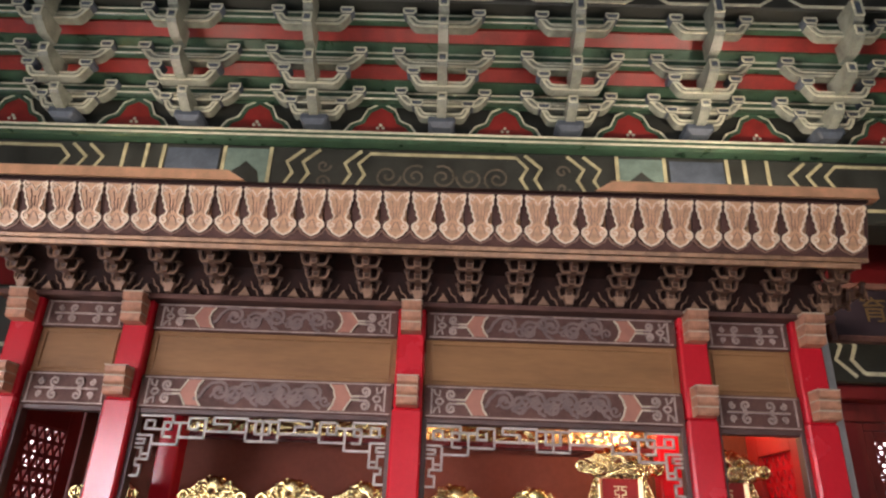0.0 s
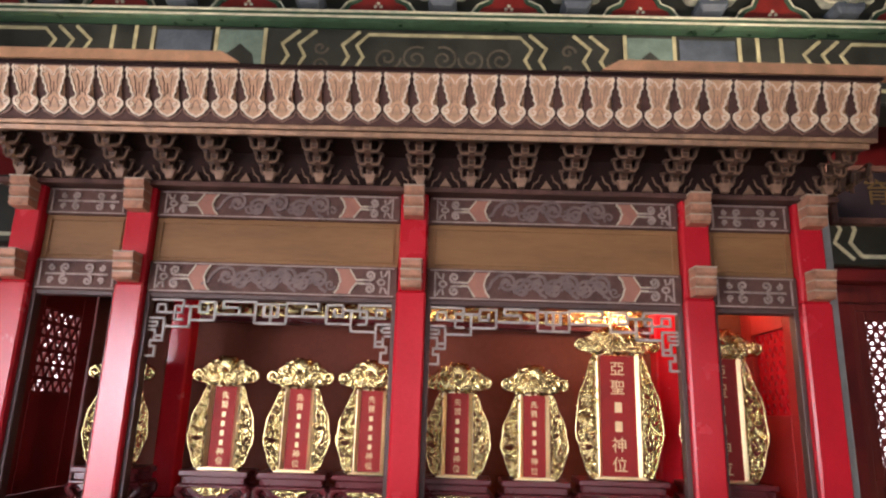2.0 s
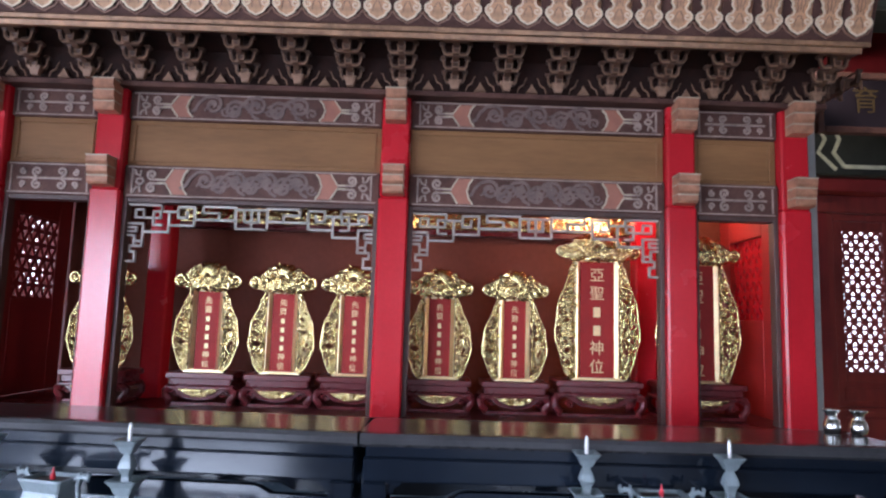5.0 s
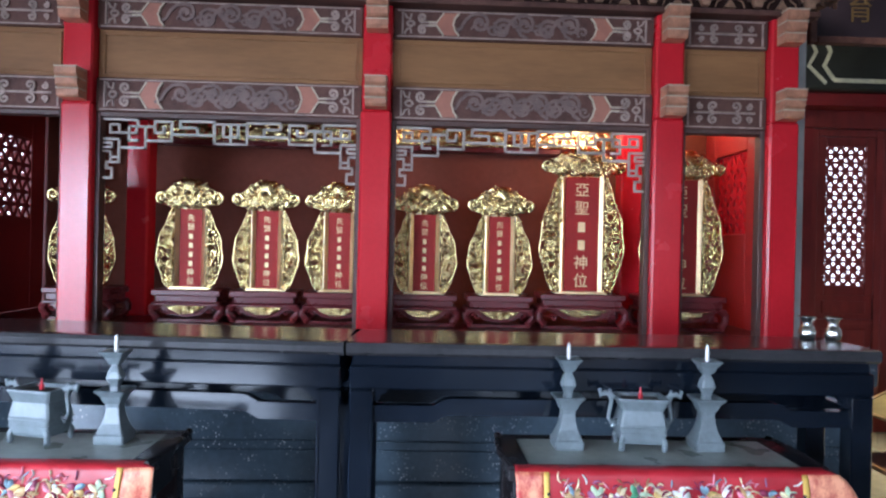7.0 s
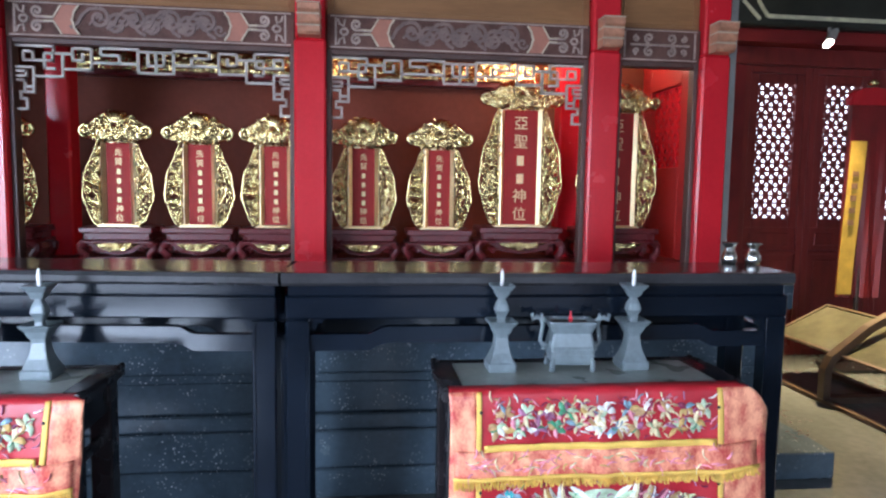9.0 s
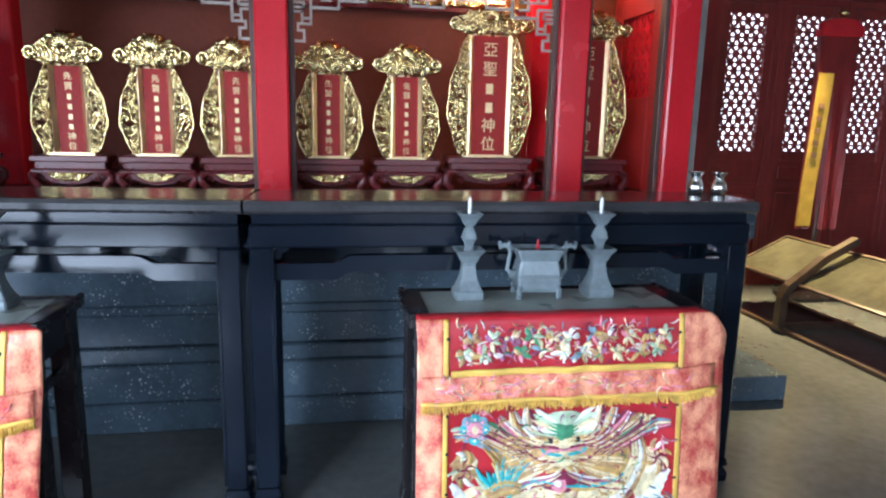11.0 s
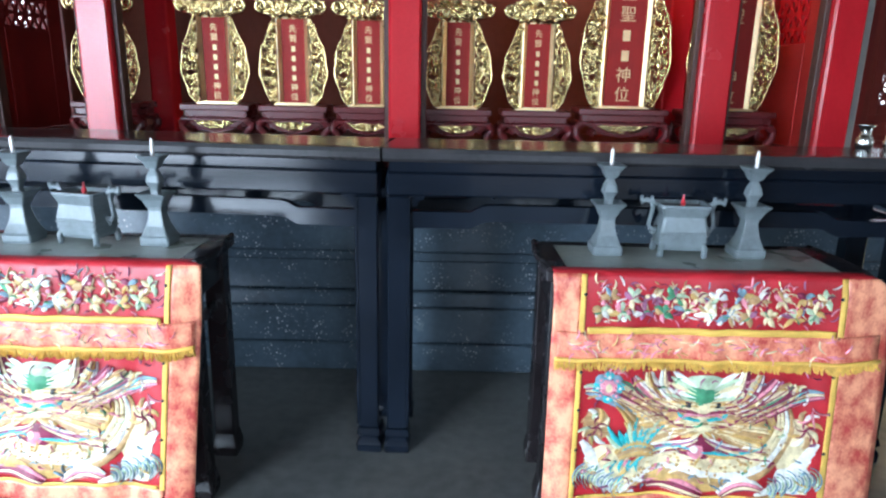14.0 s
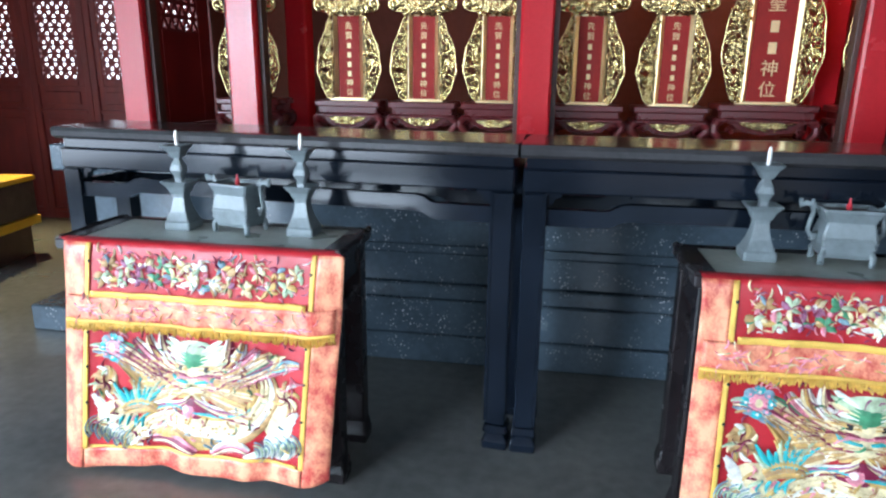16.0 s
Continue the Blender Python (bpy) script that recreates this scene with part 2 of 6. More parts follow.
def slab_x(bm, outline, x0, x1):
    """Extrudes an outline of (y, z) points from x0 to x1."""
    return loft(bm, [[(x0, y, z) for y, z in outline], [(x1, y, z) for y, z in outline]])


LAYER = itertools.count()


def ribbon(bm, pts, w, y, d=0.004):
    """A flat raised line of width w along (x, z) points, standing d proud of y."""
    d += 0.00045 * (next(LAYER) % 8)
    n = len(pts)
    left, right = [], []
    for i in range(n):
        a, c = Vector(pts[max(i - 1, 0)]), Vector(pts[min(i + 1, n - 1)])
        t = (c - a).normalized()
        nrm = Vector((-t.y, t.x)) * w / 2
        p = Vector(pts[i])
        left.append(p + nrm)
        right.append(p - nrm)
    front = [(bm.verts.new((q.x, y - d, q.y)), bm.verts.new((r.x, y - d, r.y))) for q, r in zip(left, right)]
    back = [(bm.verts.new((q.x, y, q.y)), bm.verts.new((r.x, y, r.y))) for q, r in zip(left, right)]
    for i in range(n - 1):
        bm.faces.new((front[i][0], front[i + 1][0], front[i + 1][1], front[i][1]))
        bm.faces.new((front[i][0], back[i][0], back[i + 1][0], front[i + 1][0]))
        bm.faces.new((front[i][1], front[i + 1][1], back[i + 1][1], back[i][1]))
    for i in (0, n - 1):
        bm.faces.new((front[i][0], front[i][1], back[i][1], back[i][0]))
    return bm


def spiral(cx, cz, r, turns, start, hand=1, n=22, inner=0.12):
    return [(cx + (r * (1 - (1 - inner) * i / (n - 1))) * math.cos(start + hand * 2 * math.pi * turns * i / (n - 1)),
             cz + (r * (1 - (1 - inner) * i / (n - 1))) * math.sin(start + hand * 2 * math.pi * turns * i / (n - 1))) for i in range(n)]


def carved(bm, inside, x0, x1, z0, z1, y, depth, nx, nz, scale, seed, holes=0.0, dome=0.0):
    """Openwork carving: a relief of flowing scrolls inside an outline. inside(u, v) is above 0 within it."""
    grid = {}
    for i in range(nx + 1):
        for j in range(nz + 1):
            u, v = i / nx, j / nz
            k = inside(u, v)
            if k <= 0:
                continue
            x, z = x0 + u * (x1 - x0), z0 + v * (z1 - z0)
            p = Vector((x * scale, seed * 7.3, z * scale))
            wv = noise.noise_vector(p * 0.55) * 1.5
            f = noise.noise(p + wv)
            ridge = (1 - min(1, abs(math.sin(f * 7.0)))) ** 0.75
            g = noise.noise(p * 2.3 + wv * 2)
            h = (0.62 * ridge + 0.3 * (0.5 + 0.5 * math.sin(g * 9))) * min(1, k * 5) + 0.12
            grid[i, j] = (bm.verts.new((x, y - depth * (h + dome * math.sqrt(max(0, k))), z)), h)
    for i in range(nx):
        for j in range(nz):
            q = [grid.get(c) for c in ((i, j), (i + 1, j), (i + 1, j + 1), (i, j + 1))]
            have = [c for c in q if c]
            if len(have) < 3 or (holes and sum(c[1] for c in have) / len(have) < holes):
                continue
            bm.faces.new([c[0] for c in have])
    loose = [v for v in bm.verts if not v.link_faces]
    bmesh.ops.delete(bm, geom=loose, context="VERTS")
    edges = [e for e in bm.edges if len(e.link_faces) == 1]
    r = bmesh.ops.extrude_edge_only(bm, edges=edges)
    for v in r["geom"]:
        if isinstance(v, bmesh.types.BMVert):
            v.co.y = y + 0.002
    for f in bm.faces:
        f.smooth = True
    return bm


def text_mesh(body, size, depth=0.0015):
    """Lettering as a mesh in the xz plane, centred."""
    cu = bpy.data.curves.new("lettering", "FONT")
    cu.body, cu.size, cu.align_x, cu.align_y, cu.extrude, cu.resolution_u = body, size, "CENTER", "CENTER", depth, 2
    ob = bpy.data.objects.new("lettering", cu)
    me = bpy.data.meshes.new_from_object(ob)
    bpy.data.objects.remove(ob)
    me.transform(Matrix.Rotation(radians(90), 4, "X"))
    return me

# ---- the hall: floor, walls, ceiling ----
WEST, EAST, SOUTH, NORTH, TOP = -6.6, 7.2, -3.6, 6.0, 6.4
tagged(part("floor", block(WEST - 0.3, EAST + 0.3, SOUTH - 0.3, NORTH + 0.3, -0.2, 0, b=0), FLOOR), "polished dark grey stone floor of the hall", "floor", kind="structure")
tagged(part("ceiling", block(WEST - 0.3, EAST + 0.3, SOUTH - 0.3, NORTH + 0.3, TOP, TOP + 0.2, b=0), CEIL), "dark boarded ceiling high above the hall", "ceiling", kind="structure")
bm = bmesh.new()
bx(bm, WEST - 0.3, WEST, SOUTH, -2.5, 0, TOP, 0)
bx(bm, WEST - 0.3, WEST, 2.1, NORTH, 0, TOP, 0)
bx(bm, WEST - 0.3, WEST, -2.5, 2.1, 3.0, TOP, 0)
tagged(part("wall_west", bm, PLASTER), "grey plastered side wall with an open side door", "wall", kind="structure")
tagged(part("wall_east", block(EAST, EAST + 0.3, SOUTH, NORTH, 0, TOP, b=0), PLASTER), "grey plastered side wall", "wall", kind="structure")
# the gap from 0.3 to 3.1 is made up for the added fill lamp
bm = bmesh.new()
for a, c in ((WEST - 0.3, -6.3), (-2.9, 0.3), (3.1, EAST + 0.3)):
    bx(bm, a, c, SOUTH - 0.3, SOUTH, 0, 3.0, 0)
bx(bm, WEST - 0.3, EAST + 0.3, SOUTH - 0.3, SOUTH, 3.0, TOP, 0)
tagged(part("wall_south", bm, PLASTER), "unseen front wall with an open doorway and a gap for the fill lamp", "wall", kind="structure")
bm = bmesh.new()
bx(bm, WEST - 0.3, EAST + 0.3, NORTH, NORTH + 0.25, 2.78, TOP, 0)
bx(bm, -3.22, 3.51, NORTH, NORTH + 0.25, 0, 2.78, 0)
tagged(part("wall_north", bm, DEEP_RED), "dark red rear wall above the lattice doors", "wall", kind="structure")
tagged(part("ground", block(-60, 60, -60, 60, -0.42, -0.32, b=0), PLASTER), "pale paved courtyard outside the hall", "ground", kind="structure")
tagged(part("backdrop", block(-12, 12, 8.4, 8.5, -0.3, 6, b=0), BACKDROP), "bright overexposed daylight behind the lattice doors", "daylight", kind="structure")

# lattice doors of the rear wall: six-pointed openwork over panels


def lattice_mesh(w, h, r=0.044, t=0.022):
    """Plate pierced by rounded triangles that leave a net of six-armed stars."""
    bm = bmesh.new()
    s = r * 2.0
    dx, dz = s, s * math.sqrt(3) / 2
    cols, rows = max(1, round(w / dx)), max(1, round(h / dz))
    dx, dz = w / cols, h / rows
    bar = 0.0125

    def strip(a, c):
        a, c = Vector(a), Vector(c)
        d = (c - a).normalized()
        nrm = Vector((-d.y, d.x)) * bar
        q = [a + nrm, c + nrm, c - nrm, a - nrm]
        loft(bm, [[(p.x, 0, p.y) for p in q], [(p.x, t, p.y) for p in q]])

    for j in range(rows + 1):
        strip((0, j * dz), (w, j * dz))
        for i in range(cols + 1):
            x = i * dx + (dx / 2 if j % 2 else 0)
            if x <= w + 1e-6:
                k = [(x + 0.030 * math.cos(math.pi * a / 4), j * dz + 0.030 * math.sin(math.pi * a / 4)) for a in range(8)]
                loft(bm, [[(p, -0.002, q) for p, q in k], [(p, t + 0.002, q) for p, q in k]])
    for j in range(rows):
        for i in range(cols + 1):
            x = i * dx + (dx / 2 if j % 2 else 0)
            for ex in (x - dx / 2, x + dx / 2):
                if -1e-6 <= x <= w + 1e-6 and -1e-6 <= ex <= w + 1e-6:
                    strip((x, j * dz), (ex, (j + 1) * dz))
    return bm


def frame_bm(x0, x1, z0, z1, y0, y1, w, b=0.004):
    bm = bmesh.new()
    bx(bm, x0, x0 + w, y0, y1, z0, z1, b)
    bx(bm, x1 - w, x1, y0, y1, z0, z1, b)
    bx(bm, x0 + w, x1 - w, y0 + 0.002, y1 - 0.002, z0, z0 + w, b)
    bx(bm, x0 + w, x1 - w, y0 + 0.002, y1 - 0.002, z1 - w, z1, b)
    return bm


def door_leaf(w=0.668, h=2.74, sill=1.318):
    d = thing("lattice_door", "closed dark red wooden door leaf with star lattice and moulded panels", "door", group="lattice doors of the rear wall")
    part("door_frame", frame_bm(-w / 2, w / 2, 0.0, h, 0, 0.06, 0.065), DOOR_RED, d)
    lw = 0.372
    side_w = (w - lw) / 2 - 0.066
    part("lattice_frame", frame_bm(-w / 2 + 0.066, w / 2 - 0.066, sill - side_w, h - 0.067, 0.008, 0.05, side_w, 0.006), DOOR_RED, d)
    g = part("lattice", lattice_mesh(lw, h - 0.067 - side_w - sill), DOOR_RED, d, "pierced star lattice")
    g.location = (-lw / 2, 0.018, sill)
    base = sill - side_w
    for z0, z1 in ((base - 0.2175, base), (0.1065, base - 0.2575)):
        bm = bmesh.new()
        bx(bm, -w / 2 + 0.066, w / 2 - 0.066, 0.022, 0.05, z0, z1, 0.002)
        bx(bm, -w / 2 + 0.13, w / 2 - 0.13, 0.010, 0.024, z0 + 0.05, z1 - 0.05, 0.006)
        part("panel", bm, DOOR_RED, d)
    for z in (base - 0.2575, 0.0665):
        part("rail", block(-w / 2 + 0.066, w / 2 - 0.066, 0.002, 0.055, z, z + 0.04, b=0.004), DOOR_RED, d)
    return d


leaf = door_leaf()
leaf.matrix_basis = pose(3.846, NORTH + 0.02, 0)
for k in range(1, 5):
    copy_thing(leaf, pose(3.846 + 0.672 * k, NORTH + 0.02, 0))
leaf = door_leaf(0.633, sill=1.36)
leaf.matrix_basis = pose(-3.543, NORTH + 0.02, 0)
for k in range(1, 5):
    copy_thing(leaf, pose(-3.543 - 0.637 * k, NORTH + 0.02, 0))
bm = bmesh.new()
bx(bm, 3.1, EAST, NORTH - 0.03, NORTH + 0.08, 2.742, 2.9, 0.006)
bx(bm, WEST, -3.2, NORTH - 0.03, NORTH + 0.08, 2.742, 2.9, 0.006)
tagged(part("trim", bm, DOOR_RED), "dark red head rail above the lattice doors", "trim", kind="structure")

# ---- painted beams of the hall ----


def chevron(bm, cx, cz, hw, hh, w, y, d=0.005):
    return ribbon(bm, [(cx + hw, cz + hh), (cx - hw * 0.1, cz + hh * 0.45), (cx + hw * 0.35, cz), (cx - hw * 0.1, cz - hh * 0.45), (cx + hw, cz - hh)], w, y, d)


def painted_panel(bm, x0, x1, z0, z1, w, y):
    """A long cartouche line with notched ends."""
    n, h, m = 0.09, (z1 - z0), (z0 + z1) / 2
    pts = [(x0 + n, z0), (x1 - n, z0), (x1, z0 + h * 0.25), (x1 - n * 0.6, m), (x1, z1 - h * 0.25), (x1 - n, z1), (x0 + n, z1), (x0, z1 - h * 0.25), (x0 + n * 0.6, m), (x0, z0 + h * 0.25), (x0 + n, z0)]
    return ribbon(bm, pts, w, y, 0.005)


BEAM_Y, BEAM_X = 4.70, -0.15
beam = thing("hall_beam", "dark painted timber beam with pale zigzag cartouches above the shrine", "beam")
part("beam_body", block(WEST, EAST, BEAM_Y, BEAM_Y + 0.4, 4.02, 4.58, b=0.02), DARK_BEAM, beam)
bm = bmesh.new()
slab_x(bm, [(BEAM_Y - 0.10, 4.60), (BEAM_Y - 0.10, 4.665), (BEAM_Y - 0.07, 4.69), (BEAM_Y + 0.3, 4.69), (BEAM_Y + 0.3, 4.585), (BEAM_Y - 0.07, 4.585)], WEST, EAST)
part("plate", bm, GREEN, beam, "dark green moulded plate")
bm = bmesh.new()
bx(bm, WEST, EAST, BEAM_Y - 0.108, BEAM_Y - 0.10, 4.648, 4.668, 0.002)
bx(bm, WEST, EAST, BEAM_Y - 0.106, BEAM_Y - 0.10, 4.602, 4.622, 0.002)
part("line", bm, LINE, beam, "pale painted edge lines")
bm = bmesh.new()
painted_panel(bm, BEAM_X - 0.68, BEAM_X + 0.68, 4.13, 4.52, 0.028, BEAM_Y)
for s in (-1, 1):
    for off in (0.78, 1.12, 1.25):
        chevron(bm, BEAM_X + s * off, 4.325, -s * 0.12, 0.22, 0.028, BEAM_Y)
    for off in (1.40, 1.78, 2.28, 2.42, 2.60):
        ribbon(bm, [(BEAM_X + s * off, 4.04), (BEAM_X + s * off, 4.56)], 0.028, BEAM_Y, 0.005)
    for off in (2.78, 2.92):
        chevron(bm, BEAM_X + s * off, 4.325, s * 0.12, 0.22, 0.028, BEAM_Y)
    painted_panel(bm, *sorted((BEAM_X + s * 3.05, BEAM_X + s * 5.2)), 4.13, 4.52, 0.028, BEAM_Y)
part("line", bm, BEAM_LINE, beam, "pale zigzag lines")
for s in (-1, 1):
    c = BEAM_X + s * 1.59
    b = part("panel", block(c - 0.175, c + 0.175, BEAM_Y - 0.004, BEAM_Y + 0.01, 4.06, 4.54, b=0.001), TEAL, beam, "teal painted panel")
    bm = bmesh.new()
    prism(bm, [(c - 0.13, 4.20), (c - 0.10, 4.33), (c - 0.05, 4.37), (c, 4.42), (c + 0.05, 4.37), (c + 0.10, 4.33), (c + 0.13, 4.20)], BEAM_Y - 0.008, BEAM_Y)
    part("motif", bm, DARK_BEAM, beam, "dark cloud motif")
    part("panel", block(min(c + s * 0.23, c + s * 0.66), max(c + s * 0.23, c + s * 0.66), BEAM_Y - 0.004, BEAM_Y + 0.01, 4.08, 4.53, b=0.001), BLUE, beam, "dark blue painted panel")
bm = bmesh.new()
for k in range(5):
    ribbon(bm, spiral(BEAM_X - 0.44 + 0.22 * k, 4.32, 0.11, 1.6, k, 1 if k % 2 else -1), 0.018, BEAM_Y, 0.004)
for s in (-1, 1):
    ribbon(bm, spiral(BEAM_X + s * 0.96, 4.40, 0.06, 1.2, 0, s), 0.018, BEAM_Y, 0.004)
    ribbon(bm, spiral(BEAM_X + s * 0.96, 4.25, 0.06, 1.2, 0, -s), 0.018, BEAM_Y, 0.004)
part("scroll", bm, mat("faded_beam_scroll", (0.085, 0.075, 0.055), 0.6, 0, 12, 0.35, 60, 0.2, 0.002), beam, "faded gold scrolls")

# tiers of purlins and boards between the bracket sets
for n, (y, z) in enumerate(((4.60, 4.985), (4.38, 5.215), (4.14, 5.40))):
    p = thing("purlin", "green painted purlin with pale edge lines carried by bracket sets", "purlin", group="purlins over the bracket sets")
    part("bar", block(WEST, EAST, y, y + 0.07, z, z + 0.075 + 0.02 * (n == 2), b=0.01), GREEN, p)
    bm = bmesh.new()
    bx(bm, WEST, EAST, y - 0.004, y, z + 0.002, z + 0.018, 0.001)
    bx(bm, WEST, EAST, y - 0.004, y, z + 0.058, z + 0.073, 0.001)
    part("line", bm, LINE, p)
    if n:
        bm = bmesh.new()
        slab_x(bm, [(y + 0.07, z - 0.012), (y + 0.07, z + 0.01), (y + 0.165, z - 0.045), (y + 0.165, z - 0.067)], WEST, EAST)
        part("board", bm, BOARD_RED, p, "red sloping board")
    bm = bmesh.new()
    slab_x(bm, [(y + (0.166 if n else 0.071), z - 0.08 * bool(n)), (y + (0.166 if n else 0.071), z - 0.045 * bool(n) + 0.02 * (not n)), (y + (0.26 if n else 0.11), z - 0.085 * bool(n) + 0.02 * (not n)), (y + (0.26 if n else 0.11), z - 0.12 * bool(n))], WEST, EAST)
    part("rear_board", bm, GREEN, p, "dark green board")
tagged(part("wall_north_upper", block(WEST, EAST, 4.72, 4.9, 4.69, TOP, b=0), DARK_BEAM), "dark boarding behind the bracket sets", "wall", kind="structure")
upper = thing("upper_beam", "dark painted upper beam with cream hexagon lines", "beam")
part("beam_body", block(WEST, EAST, 4.02, 4.3, 5.50, 5.95, b=0.015), DARK_BEAM, upper)
bm = bmesh.new()
for k in range(-6, 7):
    painted_panel(bm, BEAM_X + 1.03 * k - 0.44, BEAM_X + 1.03 * k + 0.44, 5.53, 5.78, 0.026, 4.02)
part("line", bm, LINE, upper)


def arm_top(u):
    return 0.06 * min(1, max(0, abs(u) - 0.66) / 0.14)


def arm_low(u, h):
    return -h + (h + 0.05) * min(1, max(0, abs(u) - 0.70) / 0.28) ** 1.8


def bow_arm(bm, w, y, z, t=0.045, h=0.052, d=0.075):
    """A bracket arm with a flat middle and upturned ends."""
    n = 24
    us = [-1 + 2 * i / n for i in range(n + 1)]
    loft(bm, [[(u * w / 2, y, z + arm_top(u)), (u * w / 2, y + d, z + arm_top(u)), (u * w / 2 * 0.98, y + d, z + arm_low(u, h)), (u * w / 2 * 0.98, y, z + arm_low(u, h))] for u in us])
    return bm


def bearing(bm, x, y, z, r=0.042, h=0.05):
    ring = lambda k, q: [(x - k, y - k, q), (x + k, y - k, q), (x + k, y + k, q), (x - k, y + k, q)]
    return loft(bm, [ring(r * 0.72, z), ring(r, z + h * 0.45), ring(r, z + h)])


def hall_bracket():
    s = thing("bracket_set", "weathered green timber bracket set with pale edges on the beam", "bracket", group="bracket sets of the hall")
    bm = bmesh.new()
    loft(bm, [square_ring(0.075, 0.075, 4.69), square_ring(0.11, 0.10, 4.73), square_ring(0.11, 0.10, 4.775)])
    part("base_block", bm, BLUE, s).location = (0, 4.62, 0)
    for w, y, z in ((0.46, 4.55, 4.83), (0.76, 4.55, 4.945), (0.52, 4.33, 4.975), (0.80, 4.33, 5.165), (0.60, 4.08, 5.345)):
        bm = bmesh.new()
        bow_arm(bm, w, y, z)
        a = part("arm", bm, GREEN_ARM, s)
        us = [-0.98 + 1.96 * i / 20 for i in range(21)]
        part("edge_line", ribbon(bmesh.new(), [(w / 2 * u, z + arm_top(u) - 0.008) for u in us], 0.014, y, 0.004), LINE, a)
        part("edge_line", ribbon(bmesh.new(), [(w / 2 * u * 0.97, z + arm_low(u, 0.052) + 0.010) for u in us], 0.018, y, 0.004), LINE, a)
        for e in (-1, 1):
            x0 = e * w * 0.45
            part("bearing_block", bearing(bmesh.new(), x0, y + 0.03, z + 0.055, 0.052, 0.058), BLUE, a)
            part("edge_line", ribbon(bmesh.new(), [(x0 - 0.036, z + 0.060), (x0 - 0.047, z + 0.084), (x0 - 0.047, z + 0.108), (x0 + 0.047, z + 0.108), (x0 + 0.047, z + 0.084), (x0 + 0.036, z + 0.060), (x0 - 0.036, z + 0.060)], 0.014, y - 0.021, 0.003), LINE, a)
    for y0, y1, z0, z1, dip in ((4.36, 4.62, 4.76, 4.90, 0.05), (4.12, 4.40, 4.93, 5.09, 0.05), (3.94, 4.20, 5.13, 5.29, 0.05), (3.90, 4.1, 5.30, 5.50, 0.02)):
        bm = bmesh.new()
        slab_x(bm, [(y1, z1), (y1, z0), ((y0 + y1) / 2, z0), (y0 + 0.03, z0 + dip), (y0, z0 + dip + 0.05), (y0 + 0.015, z1)], -0.038, 0.038)
        h = part("beak", bm, GREEN_ARM, s)
        part("inset", block(-0.020, 0.020, y0 - 0.003, y0 + 0.05, z0 + dip + 0.05, z1 - 0.03, b=0.002), BLUE, h, "slate blue inset")
        part("edge_line", ribbon(bmesh.new(), [(-0.031, z0 + dip + 0.030), (-0.031, z1 - 0.006), (0.031, z1 - 0.006), (0.031, z0 + dip + 0.030), (-0.031, z0 + dip + 0.030)], 0.014, y0 + 0.006, 0.008), LINE, h)
    return s


first = hall_bracket()
first.matrix_basis = pose(BEAM_X - 0.02, 0, 0)
for k in (-4, -3, -2, -1, 1, 2, 3, 4, 5):
    copy_thing(first, pose(BEAM_X - 0.02 + 1.03 * k, 0, 0))
for k in range(-4, 5):
    c = BEAM_X + 0.5 + 1.03 * k
    e = thing("eye_board", "red cloud-shaped board with a small gold flower between brackets", "board", group="eye boards between the brackets")
    bm = bmesh.new()
    outline = [(-0.25, 0.0), (-0.2, 0.07), (-0.13, 0.10), (-0.09, 0.18), (0, 0.225), (0.09, 0.18), (0.13, 0.10), (0.2, 0.07), (0.25, 0.0)]
    outline = [(x * 1.08, z * 1.22) for x, z in outline]
    prism(bm, [(c + x, 4.695 + z) for x, z in outline], 4.695, 4.72)
    part("board", bm, BOARD_RED, e)
    bm = bmesh.new()
    ribbon(bm, [(c + x * 1.03, 4.695 + z * 1.05) for x, z in outline], 0.03, 4.705, 0.02)
    part("border", bm, GREEN, e, "green border")
    bm = bmesh.new()
    ribbon(bm, [(c + x * 1.16, 4.695 + z * 1.15) for x, z in outline], 0.012, 4.705, 0.024)
    part("edge_line", bm, LINE, e, "pale outline")
    bm = bmesh.new()
    for x, z in ((-0.022, 0.07), (0.022, 0.07), (0, 0.10)):
        prism(bm, [(c + x + 0.014 * math.cos(a), 4.695 + z + 0.014 * math.sin(a)) for a in [math.pi * i / 4 for i in range(8)]], 4.688, 4.70)
    part("flower", bm, LINE, e, "three gold dots")

# beam and plaque beside the shrine on the rear wall
side = thing("side_beam", "dark painted beam with a pale zigzag line over the lattice doors", "beam", group="side beams")
part("beam_body", block(2.45, EAST, 5.72, 6.0, 3.02, 3.66, b=0.015), DARK_BEAM, side)
bm = bmesh.new()
painted_panel(bm, 3.42, 6.0, 3.10, 3.58, 0.035, 5.72)
chevron(bm, 3.30, 3.34, 0.14, 0.27, 0.035, 5.72)
part("line", bm, LINE, side)
side_w = copy_thing(side, pose(0, 0, 0))
side_w.matrix_basis = pose(-9.6, 0, 0)
tagged(part("trim", block(3.1, EAST, 5.80, 6.0, 2.9, 3.018, b=0.004), DEEP_RED), "dark red board under the side beam", "trim", kind="structure")

# ---- granite pedestal ----
PX0, PX1 = -2.62, 2.22
ped = thing("altar_pedestal", "dark polished granite pedestal with stepped mouldings under the shrine", "pedestal")
